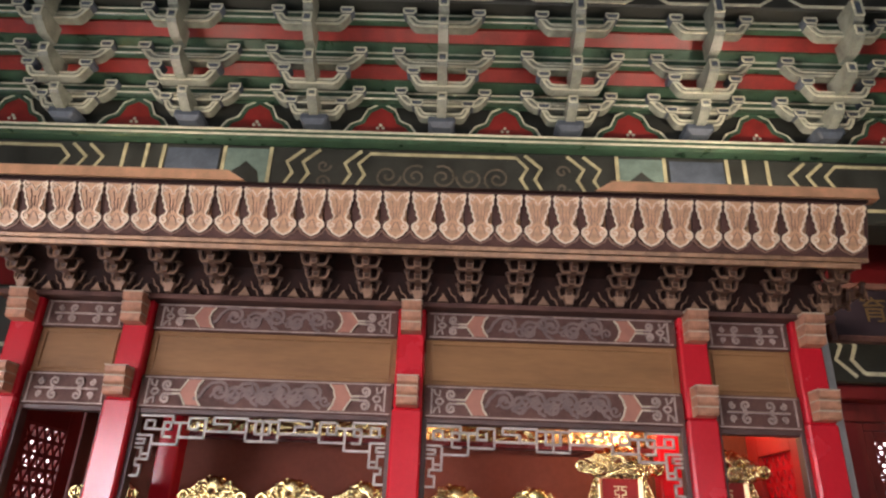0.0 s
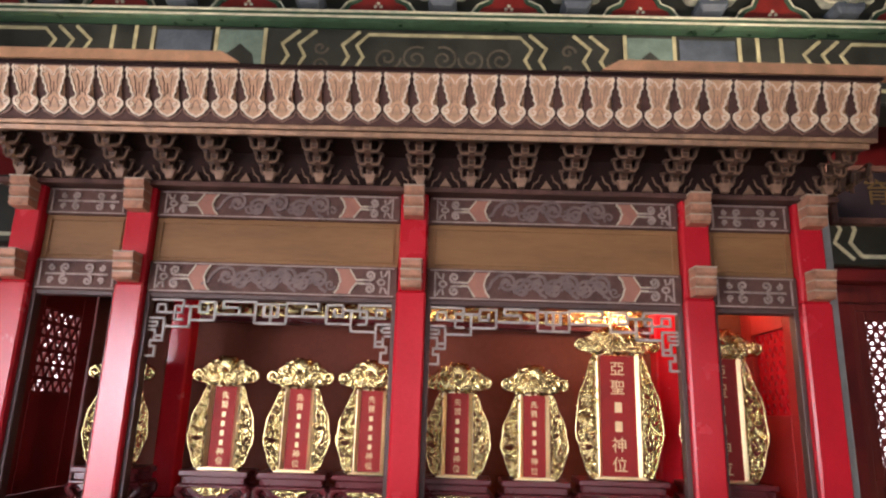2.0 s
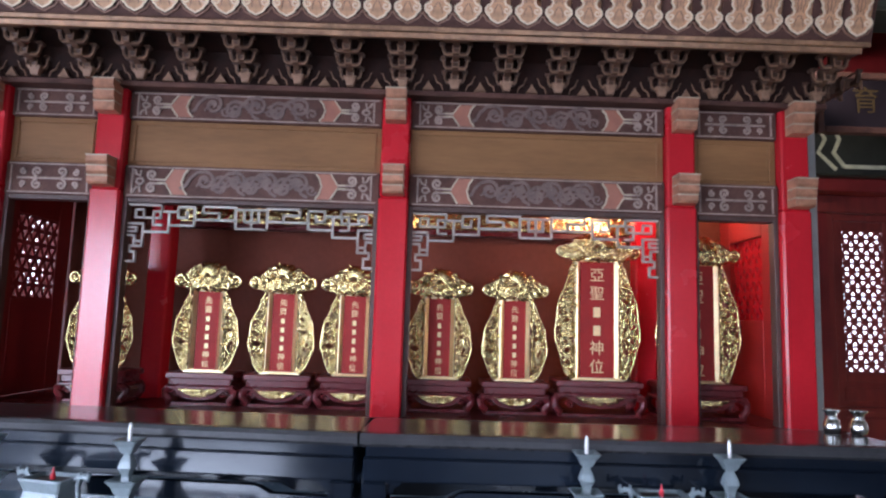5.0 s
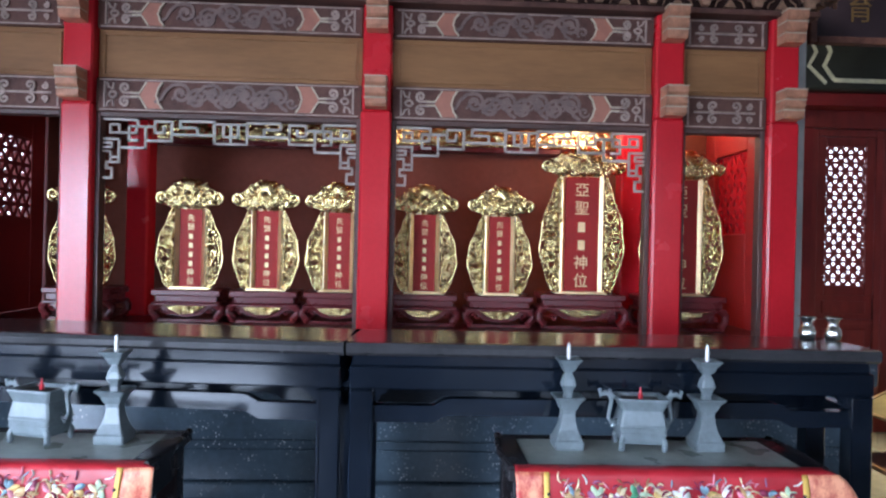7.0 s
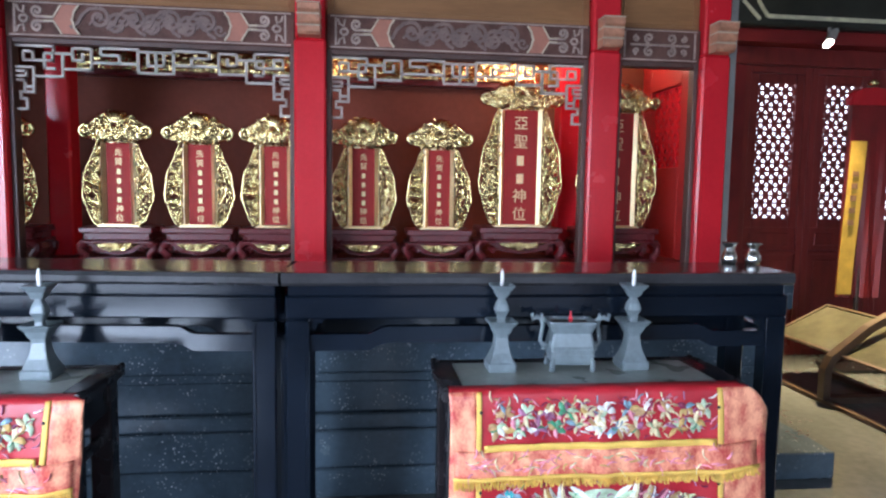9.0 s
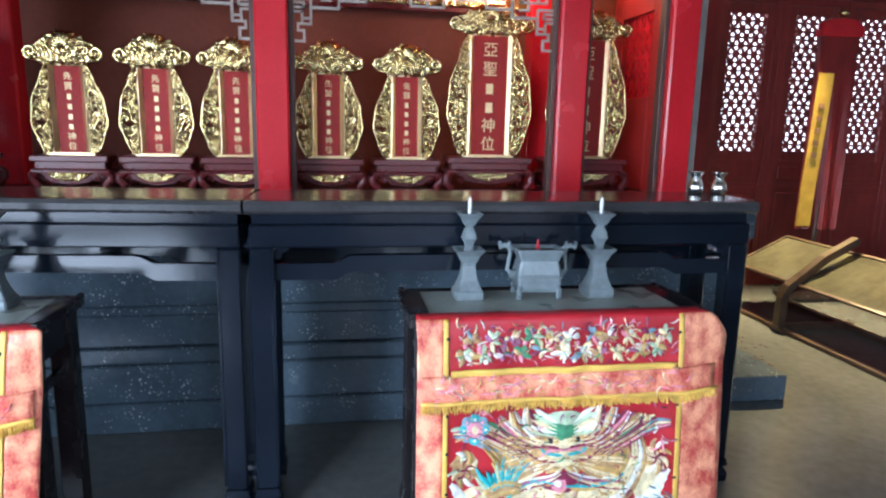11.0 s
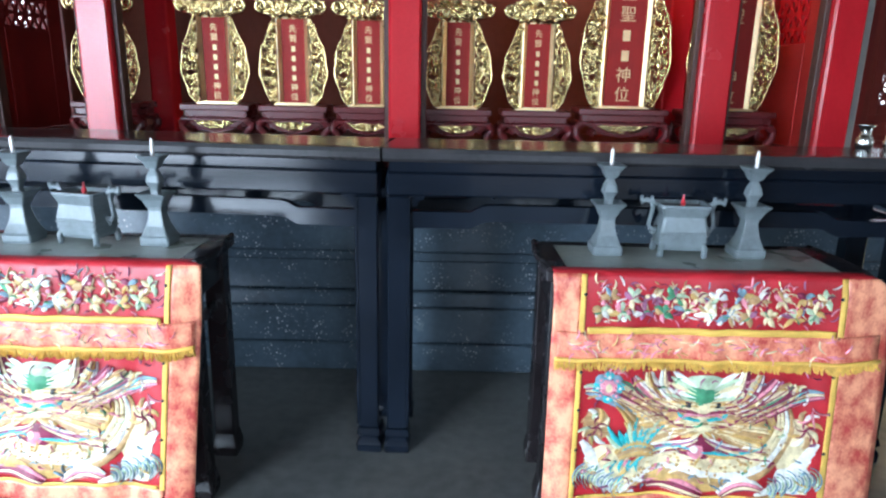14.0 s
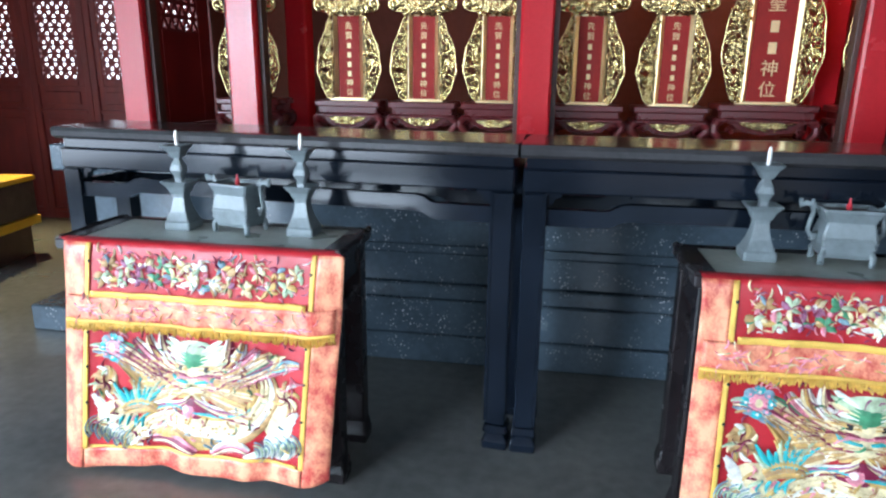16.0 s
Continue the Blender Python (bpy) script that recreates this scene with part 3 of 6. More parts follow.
for nm, z0, z1, y in (("plinth_step", 0.0, 0.15, 3.385), ("base_course", 0.15, 0.34, 3.40), ("lower_moulding", 0.34, 0.42, 3.415), ("waist", 0.42, 0.58, 3.445), ("middle_moulding", 0.58, 0.63, 3.425), ("upper_course", 0.63, 0.94, 3.41), ("top_moulding", 0.94, 1.08, 3.38)):
    west_k = {"plinth_step": 0.46, "top_moulding": 0.19}.get(nm, 3.445 - y)
    east_k = 0.37 if nm == "plinth_step" else (3.445 - y)
    part(nm, block(PX0 - west_k, PX1 + east_k, y, 5.55, z0, z1, b=0.008), GRANITE, ped)

# ---- shrine ----
SY = 3.95
POSTS = (-2.65, -1.955, -0.275, 1.42, 2.10)
PW = 0.088
shrine = thing("shrine", "red lacquered timber shrine with carved beams and gilded cornice", "shrine")
for x in POSTS:
    p = part("post", block(x - PW, x + PW, SY, SY + 0.17, 1.08, 2.36, b=0.012), RED, shrine, "glossy red post")
    part("post_upper", block(x - PW * 0.94, x + PW * 0.94, SY + 0.006, SY + 0.16, 2.36, 2.97, b=0.010), RED, shrine)


RELIEF_DARK = mat("dim_brown_gilding", (0.165, 0.105, 0.088), 0.55, 0.1, 14.0, 0.35, 90, 0.3, 0.003)


def cap_bm(w, z0, z1, out):
    """A beam head with three rolled ridges."""
    bm = bmesh.new()
    n, h = 3, (z1 - z0) / 3
    prof = [(0.0, z0)]
    for k in range(n):
        a = z0 + k * h
        o = out * (0.78 + 0.11 * k)
        prof += [(-o + 0.012, a + 0.002), (-o, a + h * 0.25), (-o, a + h * 0.75), (-o + 0.014, a + h - 0.002)]
    prof += [(0.0, z1)]
    return slab_x(bm, [(SY + y, z) for y, z in prof], -w / 2, w / 2)


for x in POSTS:
    for w, z0, z1, out in ((0.118, 2.80, 2.99, 0.12), (0.118, 2.365, 2.535, 0.12)):
        c = part("beam_head", cap_bm(w, z0, z1, out), CAP, shrine, "salmon beam head with rolled ridges")
        c.location.x = x
        bm = bmesh.new()
        for k in range(3):
            z = z0 + (k + 0.5) * (z1 - z0) / 3
            for e in (-1, 1):
                bx(bm, e * w / 2 - 0.004, e * w / 2 + 0.004, SY - out * (0.78 + 0.11 * k) - 0.003, SY - 0.01, z + 0.018, z + 0.025, 0.001)
            bx(bm, -w / 2, w / 2, SY - out * (0.78 + 0.11 * k) - 0.003, SY - out * (0.78 + 0.11 * k) + 0.004, z + 0.017, z + 0.024, 0.001)
        part("edge_line", bm, CREAM, c)


def arc2(x, z, length, bend, n=8):
    """A short bowed line of (x, z) points."""
    return [(x + length * i / (n - 1), z + 0.03 * bend * math.sin(math.pi * i / (n - 1)) - 0.015 * bend) for i in range(n)]


def s_scroll(bm, x, z, r, y, hand, w=0.012):
    ribbon(bm, spiral(x, z, r, 1.5, math.pi / 2, hand), w, y, 0.006)
    ribbon(bm, [(x, z + r), (x + hand * r * 0.9, z + r * 0.85), (x + hand * r * 1.6, z + r * 0.2), (x + hand * r * 2.0, z - r * 0.6), (x + hand * r * 2.7, z - r)], w, y, 0.006)


def arrow(x, z0, z1, hand, w=0.085):
    """A salmon chevron with its point to one side."""
    m = (z0 + z1) / 2
    h = z1 - z0
    pts = [(0, z0), (w, z0), (w * 1.5, m - h * 0.08), (w * 1.5, m + h * 0.08), (w, z1), (0, z1), (w * 0.26, z1 - h * 0.2), (w * 0.36, m + h * 0.06), (w * 0.42, m), (w * 0.36, m - h * 0.06), (w * 0.26, z0 + h * 0.2)]
    return [(x + hand * a, b) for a, b in pts]


def end_motif(bm, x0, x1, z0, z1, y):
    """Facing pairs of scrolls either side of a stem, in a frame."""
    m, h, c = (z0 + z1) / 2, (z1 - z0), (x0 + x1) / 2
    ribbon(bm, [(x0 + 0.02, m), (x1 - 0.02, m)], 0.012, y, 0.006)
    for e in (-1, 1):
        for q in (-1, 1):
            ribbon(bm, spiral(c + e * (x1 - x0) * 0.17, m + q * h * 0.26, h * 0.20, 1.3, -q * math.pi / 2, e * q), 0.013, y, 0.006)
            ribbon(bm, spiral(c + e * (x1 - x0) * 0.36, m + q * h * 0.24, h * 0.13, 1.2, q * math.pi / 2, -e * q), 0.012, y, 0.006)
    return bm


def lintel(x0, x1, z0, z1, grand, sub):
    y = SY + 0.045
    li = part("lintel", block(x0, x1, y, SY + 0.13, z0, z1, b=0.005), GROUND_BROWN, shrine, "carved beam in faded purple-brown paint")
    a, b = z0 + 0.022, z1 - 0.022
    bm = bmesh.new()
    for z in (z0 + 0.012, z1 - 0.012):
        ribbon(bm, [(x0 + 0.02, z), (x1 - 0.02, z)], 0.008, y, 0.004)
    if grand:
        m, h = (a + b) / 2, b - a
        for e, q in ((x0 + 0.05, 1), (x1 - 0.05, -1)):
            ribbon(bm, [(e, a), (e, b)], 0.011, y, 0.006)
            for k in (-1, 1):
                ribbon(bm, [(e + q * 0.20, m + k * h * 0.06), (e + q * 0.15, m + k * h * 0.08), (e + q * 0.11, m + k * h * 0.08)], 0.012, y, 0.007)
                ribbon(bm, spiral(e + q * 0.115, m + k * h * 0.27, h * 0.20, 1.35, -k * math.pi / 2, -q * k), 0.014, y, 0.008)
                ribbon(bm, [(e + q * 0.012, m + k * h * 0.46), (e + q * 0.022, m + k * h * 0.28), (e + q * 0.045, m + k * h * 0.20), (e + q * 0.05, m + k * h * 0.44)], 0.012, y, 0.006)
                ribbon(bm, [(e + q * 0.07, m), (e + q * 0.055, m + k * h * 0.11), (e + q * 0.035, m + k * h * 0.10), (e + q * 0.025, m)], 0.012, y, 0.006)
    else:
        end_motif(bm, x0 + 0.05, x1 - 0.05, a, b, y)
        for e in (x0 + 0.035, x1 - 0.035):
            ribbon(bm, [(e, a), (e, b)], 0.010, y, 0.005)
    part("relief", bm, RELIEF_GREY, li, "worn grey scroll relief")
    if grand:
        bm = bmesh.new()
        n = 7 if sub else 5
        span = (x1 - x0) - 0.86
        for k in range(n):
            c = x0 + 0.43 + span * (k + 0.5) / n
            s_scroll(bm, c, (a + b) / 2 + 0.014 * (-1) ** k, 0.054, y, 1 if k % 2 else -1, 0.018)
            ribbon(bm, spiral(c + 0.075, (a + b) / 2 - 0.022 * (-1) ** k, 0.034, 1.2, k, -1), 0.013, y, 0.005)
            ribbon(bm, arc2(c - 0.05, (a + b) / 2, 0.10, 1.5 * (-1) ** k), 0.012, y, 0.005)
        part("field_relief", bm, RELIEF_DARK, li, "dim brown scroll relief")
        for e, q in ((x0 + 0.375, 1), (x1 - 0.375, -1)):
            bm = bmesh.new()
            prism(bm, arrow(e, a, b, -q), y - 0.008, y + 0.004)
            part("arrow", bm, ARROW, li, "salmon chevron")
            bm = bmesh.new()
            m = (a + b) / 2
            h = b - a
            ribbon(bm, [(e, a), (e - q * 0.022, a + h * 0.2), (e - q * 0.031, m - h * 0.06), (e - q * 0.036, m), (e - q * 0.031, m + h * 0.06), (e - q * 0.022, b - h * 0.2), (e, b)], 0.010, y, 0.011)
            for k in (-1, 1):
                ribbon(bm, [(e - q * 0.088, m + k * h * 0.5), (e - q * 0.128, m + k * h * 0.07), (e - q * 0.175, m + k * h * 0.07)], 0.009, y, 0.011)
            part("edge_line", bm, CREAM, li)


for i in range(4):
    x0, x1 = POSTS[i] + PW, POSTS[i + 1] - PW
    grand = i in (1, 2)
    lintel(x0, x1, 2.79, 2.962, grand, False)
    lintel(x0, x1, 2.318, 2.512, grand, True)
    part("board", block(x0, x1, SY + 0.07, SY + 0.12, 2.512, 2.79, b=0.003), BOARD, shrine, "plain brown-gold board")
    bm = frame_bm(x0 + 0.03, x1 - 0.03, 2.535, 2.768, SY + 0.060, SY + 0.072, 0.012, 0.002)
    part("moulding", bm, BOARD, shrine)
    for a, c, z0, z1 in ((x0, x0 + 0.028, 1.08, 2.318), (x1 - 0.028, x1, 1.08, 2.318), (x0 + 0.028, x1 - 0.028, 2.29, 2.318)):
        part("jamb", block(a, c, SY + 0.05, SY + 0.12, z0, z1, b=0.004), JAMB, shrine, "dark brown inner frame")

bm = block(POSTS[0] - 0.2, POSTS[-1] + 0.17, SY - 0.045, SY + 0.16, 2.964, 2.995, b=0.004)
part("plate", bm, GROUND_BROWN, shrine)


FRET = mat("pale_grey_fret_paint", (0.42, 0.35, 0.30), 0.5, 0, 12, 0.25, 70, 0.2, 0.002)


def fret(x0, x1, top):
    """Angular keyfret below the beam, with stepped drops at its ends."""
    bm = bmesh.new()
    y0, y1, t = SY + 0.075, SY + 0.090, 0.0066

    def bar(ax, az, cx, cz):
        bx(bm, min(ax, cx) - t, max(ax, cx) + t, y0, y1, min(az, cz) - t, max(az, cz) + t, 0.001)

    # half of the pattern in steps across and down, mirrored about the middle
    unit = (x1 - x0) / 89.6
    lines = (((0, 0), (12, 0), (12, 2.6)), ((2.4, 2), (5.5, 2), (5.5, 5.4), (2.4, 5.4), (2.4, 2)), ((5.5, 5.4), (9, 5.4)),
             ((14.8, 2.6), (9, 2.6), (9, 8.4), (12, 8.4)), ((9, 5.4), (11.6, 5.4), (11.6, 2.6)),
             ((14.8, 2.6), (14.8, 11.4), (5.5, 11.4), (5.5, 8), (0, 8)),
             ((14.8, 8.4), (24, 8.4), (24, 0.4), (18, 0.4), (18, 5), (21.2, 5), (21.2, 2.6)),
             ((24, 5.6), (33, 5.6), (33, 2.6), (27, 2.6), (27, 0), (39, 0)), ((14.8, 2.6), (18, 2.6)),
             ((33, 5.6), (39, 5.6), (39, 9), (44.8, 9)), ((39, 5.6), (39, 0.8), (44.8, 0.8)), ((42.2, 0.8), (42.2, 6), (44.8, 6)))
    for line in lines:
        for (ax, az), (cx, cz) in zip(line, line[1:]):
            for e, q in ((x0, 1), (x1, -1)):
                bar(e + q * ax * unit, top - 0.008 - az * 0.0140, e + q * cx * unit, top - 0.008 - cz * 0.0140)
    bar((x0 + x1) / 2, top - 0.02, (x0 + x1) / 2, top - 0.134)
    drop = (((5.5, 11.4), (5.5, 17.5), (1.2, 17.5), (1.2, 20), (3.2, 20), (3.2, 24), (0.3, 24)), ((0, 13), (2.6, 13), (2.6, 15.4), (5.5, 15.4)), ((0, 9.6), (3.2, 9.6), (3.2, 11.4), (0, 11.4)), ((2.6, 15.4), (2.6, 17.5)))
    for line in drop:
        for (ax, az), (cx, cz) in zip(line, line[1:]):
            for e, q in ((x0, 1), (x1, -1)):
                bar(e + q * ax * unit, top - 0.008 - az * 0.0140, e + q * cx * unit, top - 0.008 - cz * 0.0140)
    return bm


part("fretwork", fret(POSTS[1] + PW + 0.03, POSTS[2] - PW - 0.03, 2.288), FRET, shrine, "pale grey angular fretwork")
part("fretwork", fret(POSTS[2] + PW + 0.03, POSTS[3] - PW - 0.03, 2.288), FRET, shrine, "pale grey angular fretwork")

# cabinet behind the posts: floor, back, roof, sides with lattice
SB = 5.30
LY0, LY1, LZ0, LZ1 = 4.40, 4.86, 1.72, 2.27
# lamplight on the east side panel is put into this lighter red
LIT_SIDE_RED = mat("lit_side_panel_red", (0.33, 0.020, 0.018), 0.45, 0, 3, 0.2, 50, 0.1, 0.002)
part("shelf", block(POSTS[0] - 0.05, POSTS[-1] + 0.05, SY - 0.02, SB, 1.082, 1.10, b=0.003), STAND_RED, shrine, "dark red lacquered shelf")
BACK_RED = mat("brown_red_panel", (0.15, 0.040, 0.024), 0.65, 0, 2.0, 0.2, 30, 0.1, 0.002)
part("back_panel", block(POSTS[0] - 0.05, POSTS[-1] + 0.05, 5.02, 5.08, 1.10, 2.96, b=0), BACK_RED, shrine, "plain brownish red rear panel")
BACK_RED.node_tree.nodes["Principled BSDF"].inputs["Specular IOR Level"].default_value = 0.15
part("cabinet_roof", block(POSTS[0] - 0.05, POSTS[-1] + 0.05, SY + 0.13, 5.08, 2.72, 2.76, b=0), DEEP_RED, shrine)
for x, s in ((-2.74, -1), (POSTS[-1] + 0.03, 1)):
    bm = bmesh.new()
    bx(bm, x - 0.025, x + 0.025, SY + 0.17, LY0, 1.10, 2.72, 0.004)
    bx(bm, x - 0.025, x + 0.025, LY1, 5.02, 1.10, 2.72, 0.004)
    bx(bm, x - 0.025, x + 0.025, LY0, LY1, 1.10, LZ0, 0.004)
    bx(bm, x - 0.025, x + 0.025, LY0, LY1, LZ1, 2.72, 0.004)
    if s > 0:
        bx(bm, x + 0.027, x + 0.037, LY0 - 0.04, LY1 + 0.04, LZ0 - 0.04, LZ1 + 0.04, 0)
    # lit reds for the east panel and lattice, a shaded red for the west
    w = part("side_panel", bm, LIT_SIDE_RED if s > 0 else DEEP_RED, shrine, "red side panel with a star lattice")
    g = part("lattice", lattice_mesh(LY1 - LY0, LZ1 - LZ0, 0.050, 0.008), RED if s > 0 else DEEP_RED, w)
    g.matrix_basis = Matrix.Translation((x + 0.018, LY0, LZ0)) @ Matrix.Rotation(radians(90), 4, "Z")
for x in (-1.84, 1.385):
    part("inner_post", block(x - 0.07, x + 0.07, 4.5, 4.64, 1.10, 2.72, b=0.01), RED, shrine, "red inner post")
bm = bmesh.new()
carved(bm, lambda u, v: min(u, 1 - u, v, 1 - v) * 3, -1.95, 1.47, 2.31, 2.47, 4.95, 0.025, 240, 16, 22, 5, holes=0.0)
part("frieze", bm, GOLD, shrine, "gilded carved frieze")
part("frieze_rail", block(-1.95, 1.47, 4.93, 5.01, 2.28, 2.31, b=0.003), STAND_RED, shrine)
part("frieze_back", block(-1.95, 1.47, 4.955, 5.0, 2.312, 2.72, b=0.0), DEEP_RED, shrine)

# small bracket sets under the cornice
CX0, CX1 = -2.87, 2.29
# backing board; the shade of the bracket voids is put into its colour
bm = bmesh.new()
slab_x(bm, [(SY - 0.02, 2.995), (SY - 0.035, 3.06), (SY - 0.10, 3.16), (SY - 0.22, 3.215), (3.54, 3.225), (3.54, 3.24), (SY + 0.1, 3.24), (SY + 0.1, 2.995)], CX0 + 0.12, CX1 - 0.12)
part("bracket_board", bm, BRACKET_DARK, shrine, "board behind the brackets, coloured near-black for shade")


def small_bracket_meshes():
    """Dark stacked arms, and the worn gilding on their edges."""
    bm, gl = bmesh.new(), bmesh.new()
    loft(gl, [[(x, y + SY - 0.07, z) for x, y, z in square_ring(hx, hx * 0.7, zz)] for hx, zz in ((0.020, 2.996), (0.026, 3.02), (0.040, 3.05))])
    for k in range(4):
        y, z = SY - 0.07 - 0.095 * k, 3.035 + 0.044 * k
        slab_x(bm, [(y + 0.14, z), (y + 0.05, z - 0.012), (y - 0.02, z + 0.012), (y - 0.032, z + 0.03), (y - 0.015, z + 0.05), (y + 0.14, z + 0.045)], -0.017, 0.017)
        w = 0.138 + 0.018 * k
        bow_arm(bm, w, y + 0.005, z + 0.022, h=0.022, d=0.02)
        for e in (-1, 1):
            bearing(bm, e * w * 0.45, y + 0.012, z + 0.058, 0.016, 0.02)
            ribbon(gl, [(e * w * 0.10, z + 0.006), (e * w * 0.33, z + 0.006), (e * w * 0.42, z + 0.022), (e * w * 0.46, z + 0.060), (e * w * 0.46, z + 0.078), (e * w * 0.30, z + 0.078)], 0.0085, y + 0.004, 0.003)
            ribbon(gl, [(e * 0.017, z + 0.002), (e * 0.020, z + 0.045)], 0.007, y - 0.026, 0.004)
        ribbon(gl, [(-0.017, z + 0.006), (0.017, z + 0.006)], 0.008, y - 0.022, 0.004)
        ribbon(gl, [(-0.020, z + 0.046), (0.020, z + 0.046)], 0.009, y - 0.022, 0.004)
        bx(bm, -w / 2, w / 2, y + 0.001, y + 0.008, z + 0.076, z + 0.086, 0.001)
    bx(gl, -0.008, 0.008, SY - 0.415, SY - 0.395, 3.155, 3.215, 0.002)
    bmesh.ops.recalc_face_normals(bm, faces=bm.faces)
    made = []
    for nm, b, m in (("bracket_set", bm, BRACKET_BODY), ("gilt_edge", gl, GILT_WORN)):
        me = bpy.data.meshes.new(nm)
        b.to_mesh(me)
        b.free()
        me.materials.append(m)
        made.append(me)
    return made


def shared(name, me, parent, loc):
    ob = new(name, me)
    ob.parent, ob.location = parent, loc
    return ob


sb, sb_edge = small_bracket_meshes()
bm = bmesh.new()
prism(bm, [(-0.035, 2.998), (0.035, 2.998), (0.012, 3.03), (0, 3.055), (-0.012, 3.03)], SY - 0.055, SY - 0.03)
ribbon(bm, [(-0.085, 2.999), (-0.075, 3.03), (-0.050, 3.045), (-0.035, 3.085), (0, 3.105), (0.035, 3.085), (0.050, 3.045), (0.075, 3.03), (0.085, 2.999)], 0.006, SY - 0.045, 0.006)
tri = bpy.data.meshes.new("triangle_motif")
bm.to_mesh(tri)
bm.free()
tri.materials.append(GILT_WORN)
for k in range(17):
    x = -2.68 + 0.3045 * k
    shared("gilt_edge", sb_edge, shared("bracket_set", sb, shrine, (x, 0, 0)), (0, 0, 0))
    if k < 16:
        shared("triangle_motif", tri, shrine, (x + 0.152, 0, 0))
# side return of brackets at the cornice end
for k in range(3):
    o = shared("bracket_set", sb, shrine, (0, 0, 0))
    shared("gilt_edge", sb_edge, o, (0, 0, 0))
    o.matrix_basis = Matrix.Translation((POSTS[-1] + 0.06 - SY + 0.02, 0, 0)) @ Matrix.Translation((SY, SY + 0.12 + 0.2 * k, 0)) @ Matrix.Rotation(radians(90), 4, "Z") @ Matrix.Translation((0, -SY, 0))

# cornice board, leaning outwards, with gilded petals
LEAN_Y0, LEAN_Y1, CZ0, CZ1 = 3.52, 3.42, 3.205, 3.50
lean = math.atan2(LEAN_Y0 - LEAN_Y1, CZ1 - CZ0)
clen = math.hypot(LEAN_Y0 - LEAN_Y1, CZ1 - CZ0)
corn = part("cornice", block(CX0, CX1, 0, 0.04, 0, clen, b=0.004), GROUND_BROWN, shrine, "brown cornice board set with gilded petals")
corn.matrix_basis = Matrix.Translation((0, LEAN_Y0, CZ0)) @ Matrix.Rotation(lean, 4, "X")
bm = bmesh.new()
bx(bm, CX0 + 0.02, CX1 - 0.02, -0.035, 0.03, -0.028, -0.002, 0.004)
bx(bm, CX0 + 0.05, CX1 - 0.05, -0.015, 0.05, -0.062, -0.030, 0.004)
part("moulding", bm, BRACKET_WOOD, corn)
part("top_bead", block(CX0, CX1, -0.012, 0.04, clen + 0.001, clen + 0.018, b=0.004), BRACKET_DARK, corn)


def petal_outline(s, n=10):
    """A leaf that narrows downwards into a cloud-headed lobe."""
    pts = [(0.060, clen - 0.015), (0.071, clen - 0.03), (0.062, clen - 0.05)]
    for i in range(n):
        u = i / (n - 1)
        pts.append((0.066 - 0.032 * u + 0.0045 * math.sin(u * 18), clen - 0.06 - u * 0.110))
    pts += [(0.040, 0.122), (0.055, 0.119), (0.067, 0.106), (0.068, 0.088), (0.058, 0.074), (0.047, 0.066), (0.042, 0.054), (0.026, 0.043), (0.012, 0.037)]
    return pts + [(0, 0.030)] + [(-x, z) for x, z in reversed(pts)]


def petal_meshes():
    out = petal_outline(1)
    bm = bmesh.new()
    front = [bm.verts.new((x * 0.93, -0.012, z)) for x, z in out]
    back = [bm.verts.new((x, 0, z)) for x, z in out]
    for i in range(len(out) - 1):
        bm.faces.new((front[i], front[i + 1], back[i + 1], back[i]))
    bm.faces.new((front[-1], front[0], back[0], back[-1]))
    f = bm.faces.new(front)
    bmesh.ops.triangulate(bm, faces=[f])
    bmesh.ops.recalc_face_normals(bm, faces=bm.faces)
    body = bpy.data.meshes.new("petal")
    bm.to_mesh(body)
    bm.free()
    body.materials.append(PETAL)
    bm = bmesh.new()
    ribbon(bm, out, 0.0105, -0.010, 0.006)
    for e in (-1, 1):
        ribbon(bm, spiral(e * 0.044, 0.097, 0.023, 1.3, math.pi / 2, -e), 0.009, -0.011, 0.006)
        ribbon(bm, spiral(e * 0.045, clen - 0.035, 0.018, 1.0, -math.pi / 2, e, n=12), 0.008, -0.011, 0.006)
        ribbon(bm, [(e * 0.030, clen - 0.03), (e * 0.012, clen - 0.05), (e * 0.004, clen - 0.07)], 0.006, -0.011, 0.005)
    edge = bpy.data.meshes.new("gilt_line")
    bm.to_mesh(edge)
    bm.free()
    edge.materials.append(PETAL_EDGE)
    bm = bmesh.new()
    ribbon(bm, [(-0.079, 0.075), (-0.06, 0.045), (-0.03, 0.03), (0, 0.014), (0.03, 0.03), (0.06, 0.045), (0.079, 0.075)], 0.008, 0, 0.006)
    # engraved veins of the leaf
    ribbon(bm, [(0, 0.150), (0, clen - 0.10)], 0.003, -0.0125, 0.002)
    for e in (-1, 1):
        ribbon(bm, [(e * 0.017, 0.135), (e * 0.014, 0.16), (e * 0.022, 0.185), (e * 0.018, 0.205), (e * 0.028, clen - 0.06)], 0.003, -0.0125, 0.002)
        ribbon(bm, [(e * 0.004, 0.125), (e * 0.018, 0.100), (e * 0.026, 0.066)], 0.004, -0.0125, 0.002)
    hem = bpy.data.meshes.new("scallop_line")
    bm.to_mesh(hem)
    bm.free()
    hem.materials.append(mat("brown_gilt_line", (0.30, 0.15, 0.095), 0.5, 0.1, 18.0, 0.3, 60, 0.2, 0.002))
    return body, edge, hem


pb, pe, ph = petal_meshes()
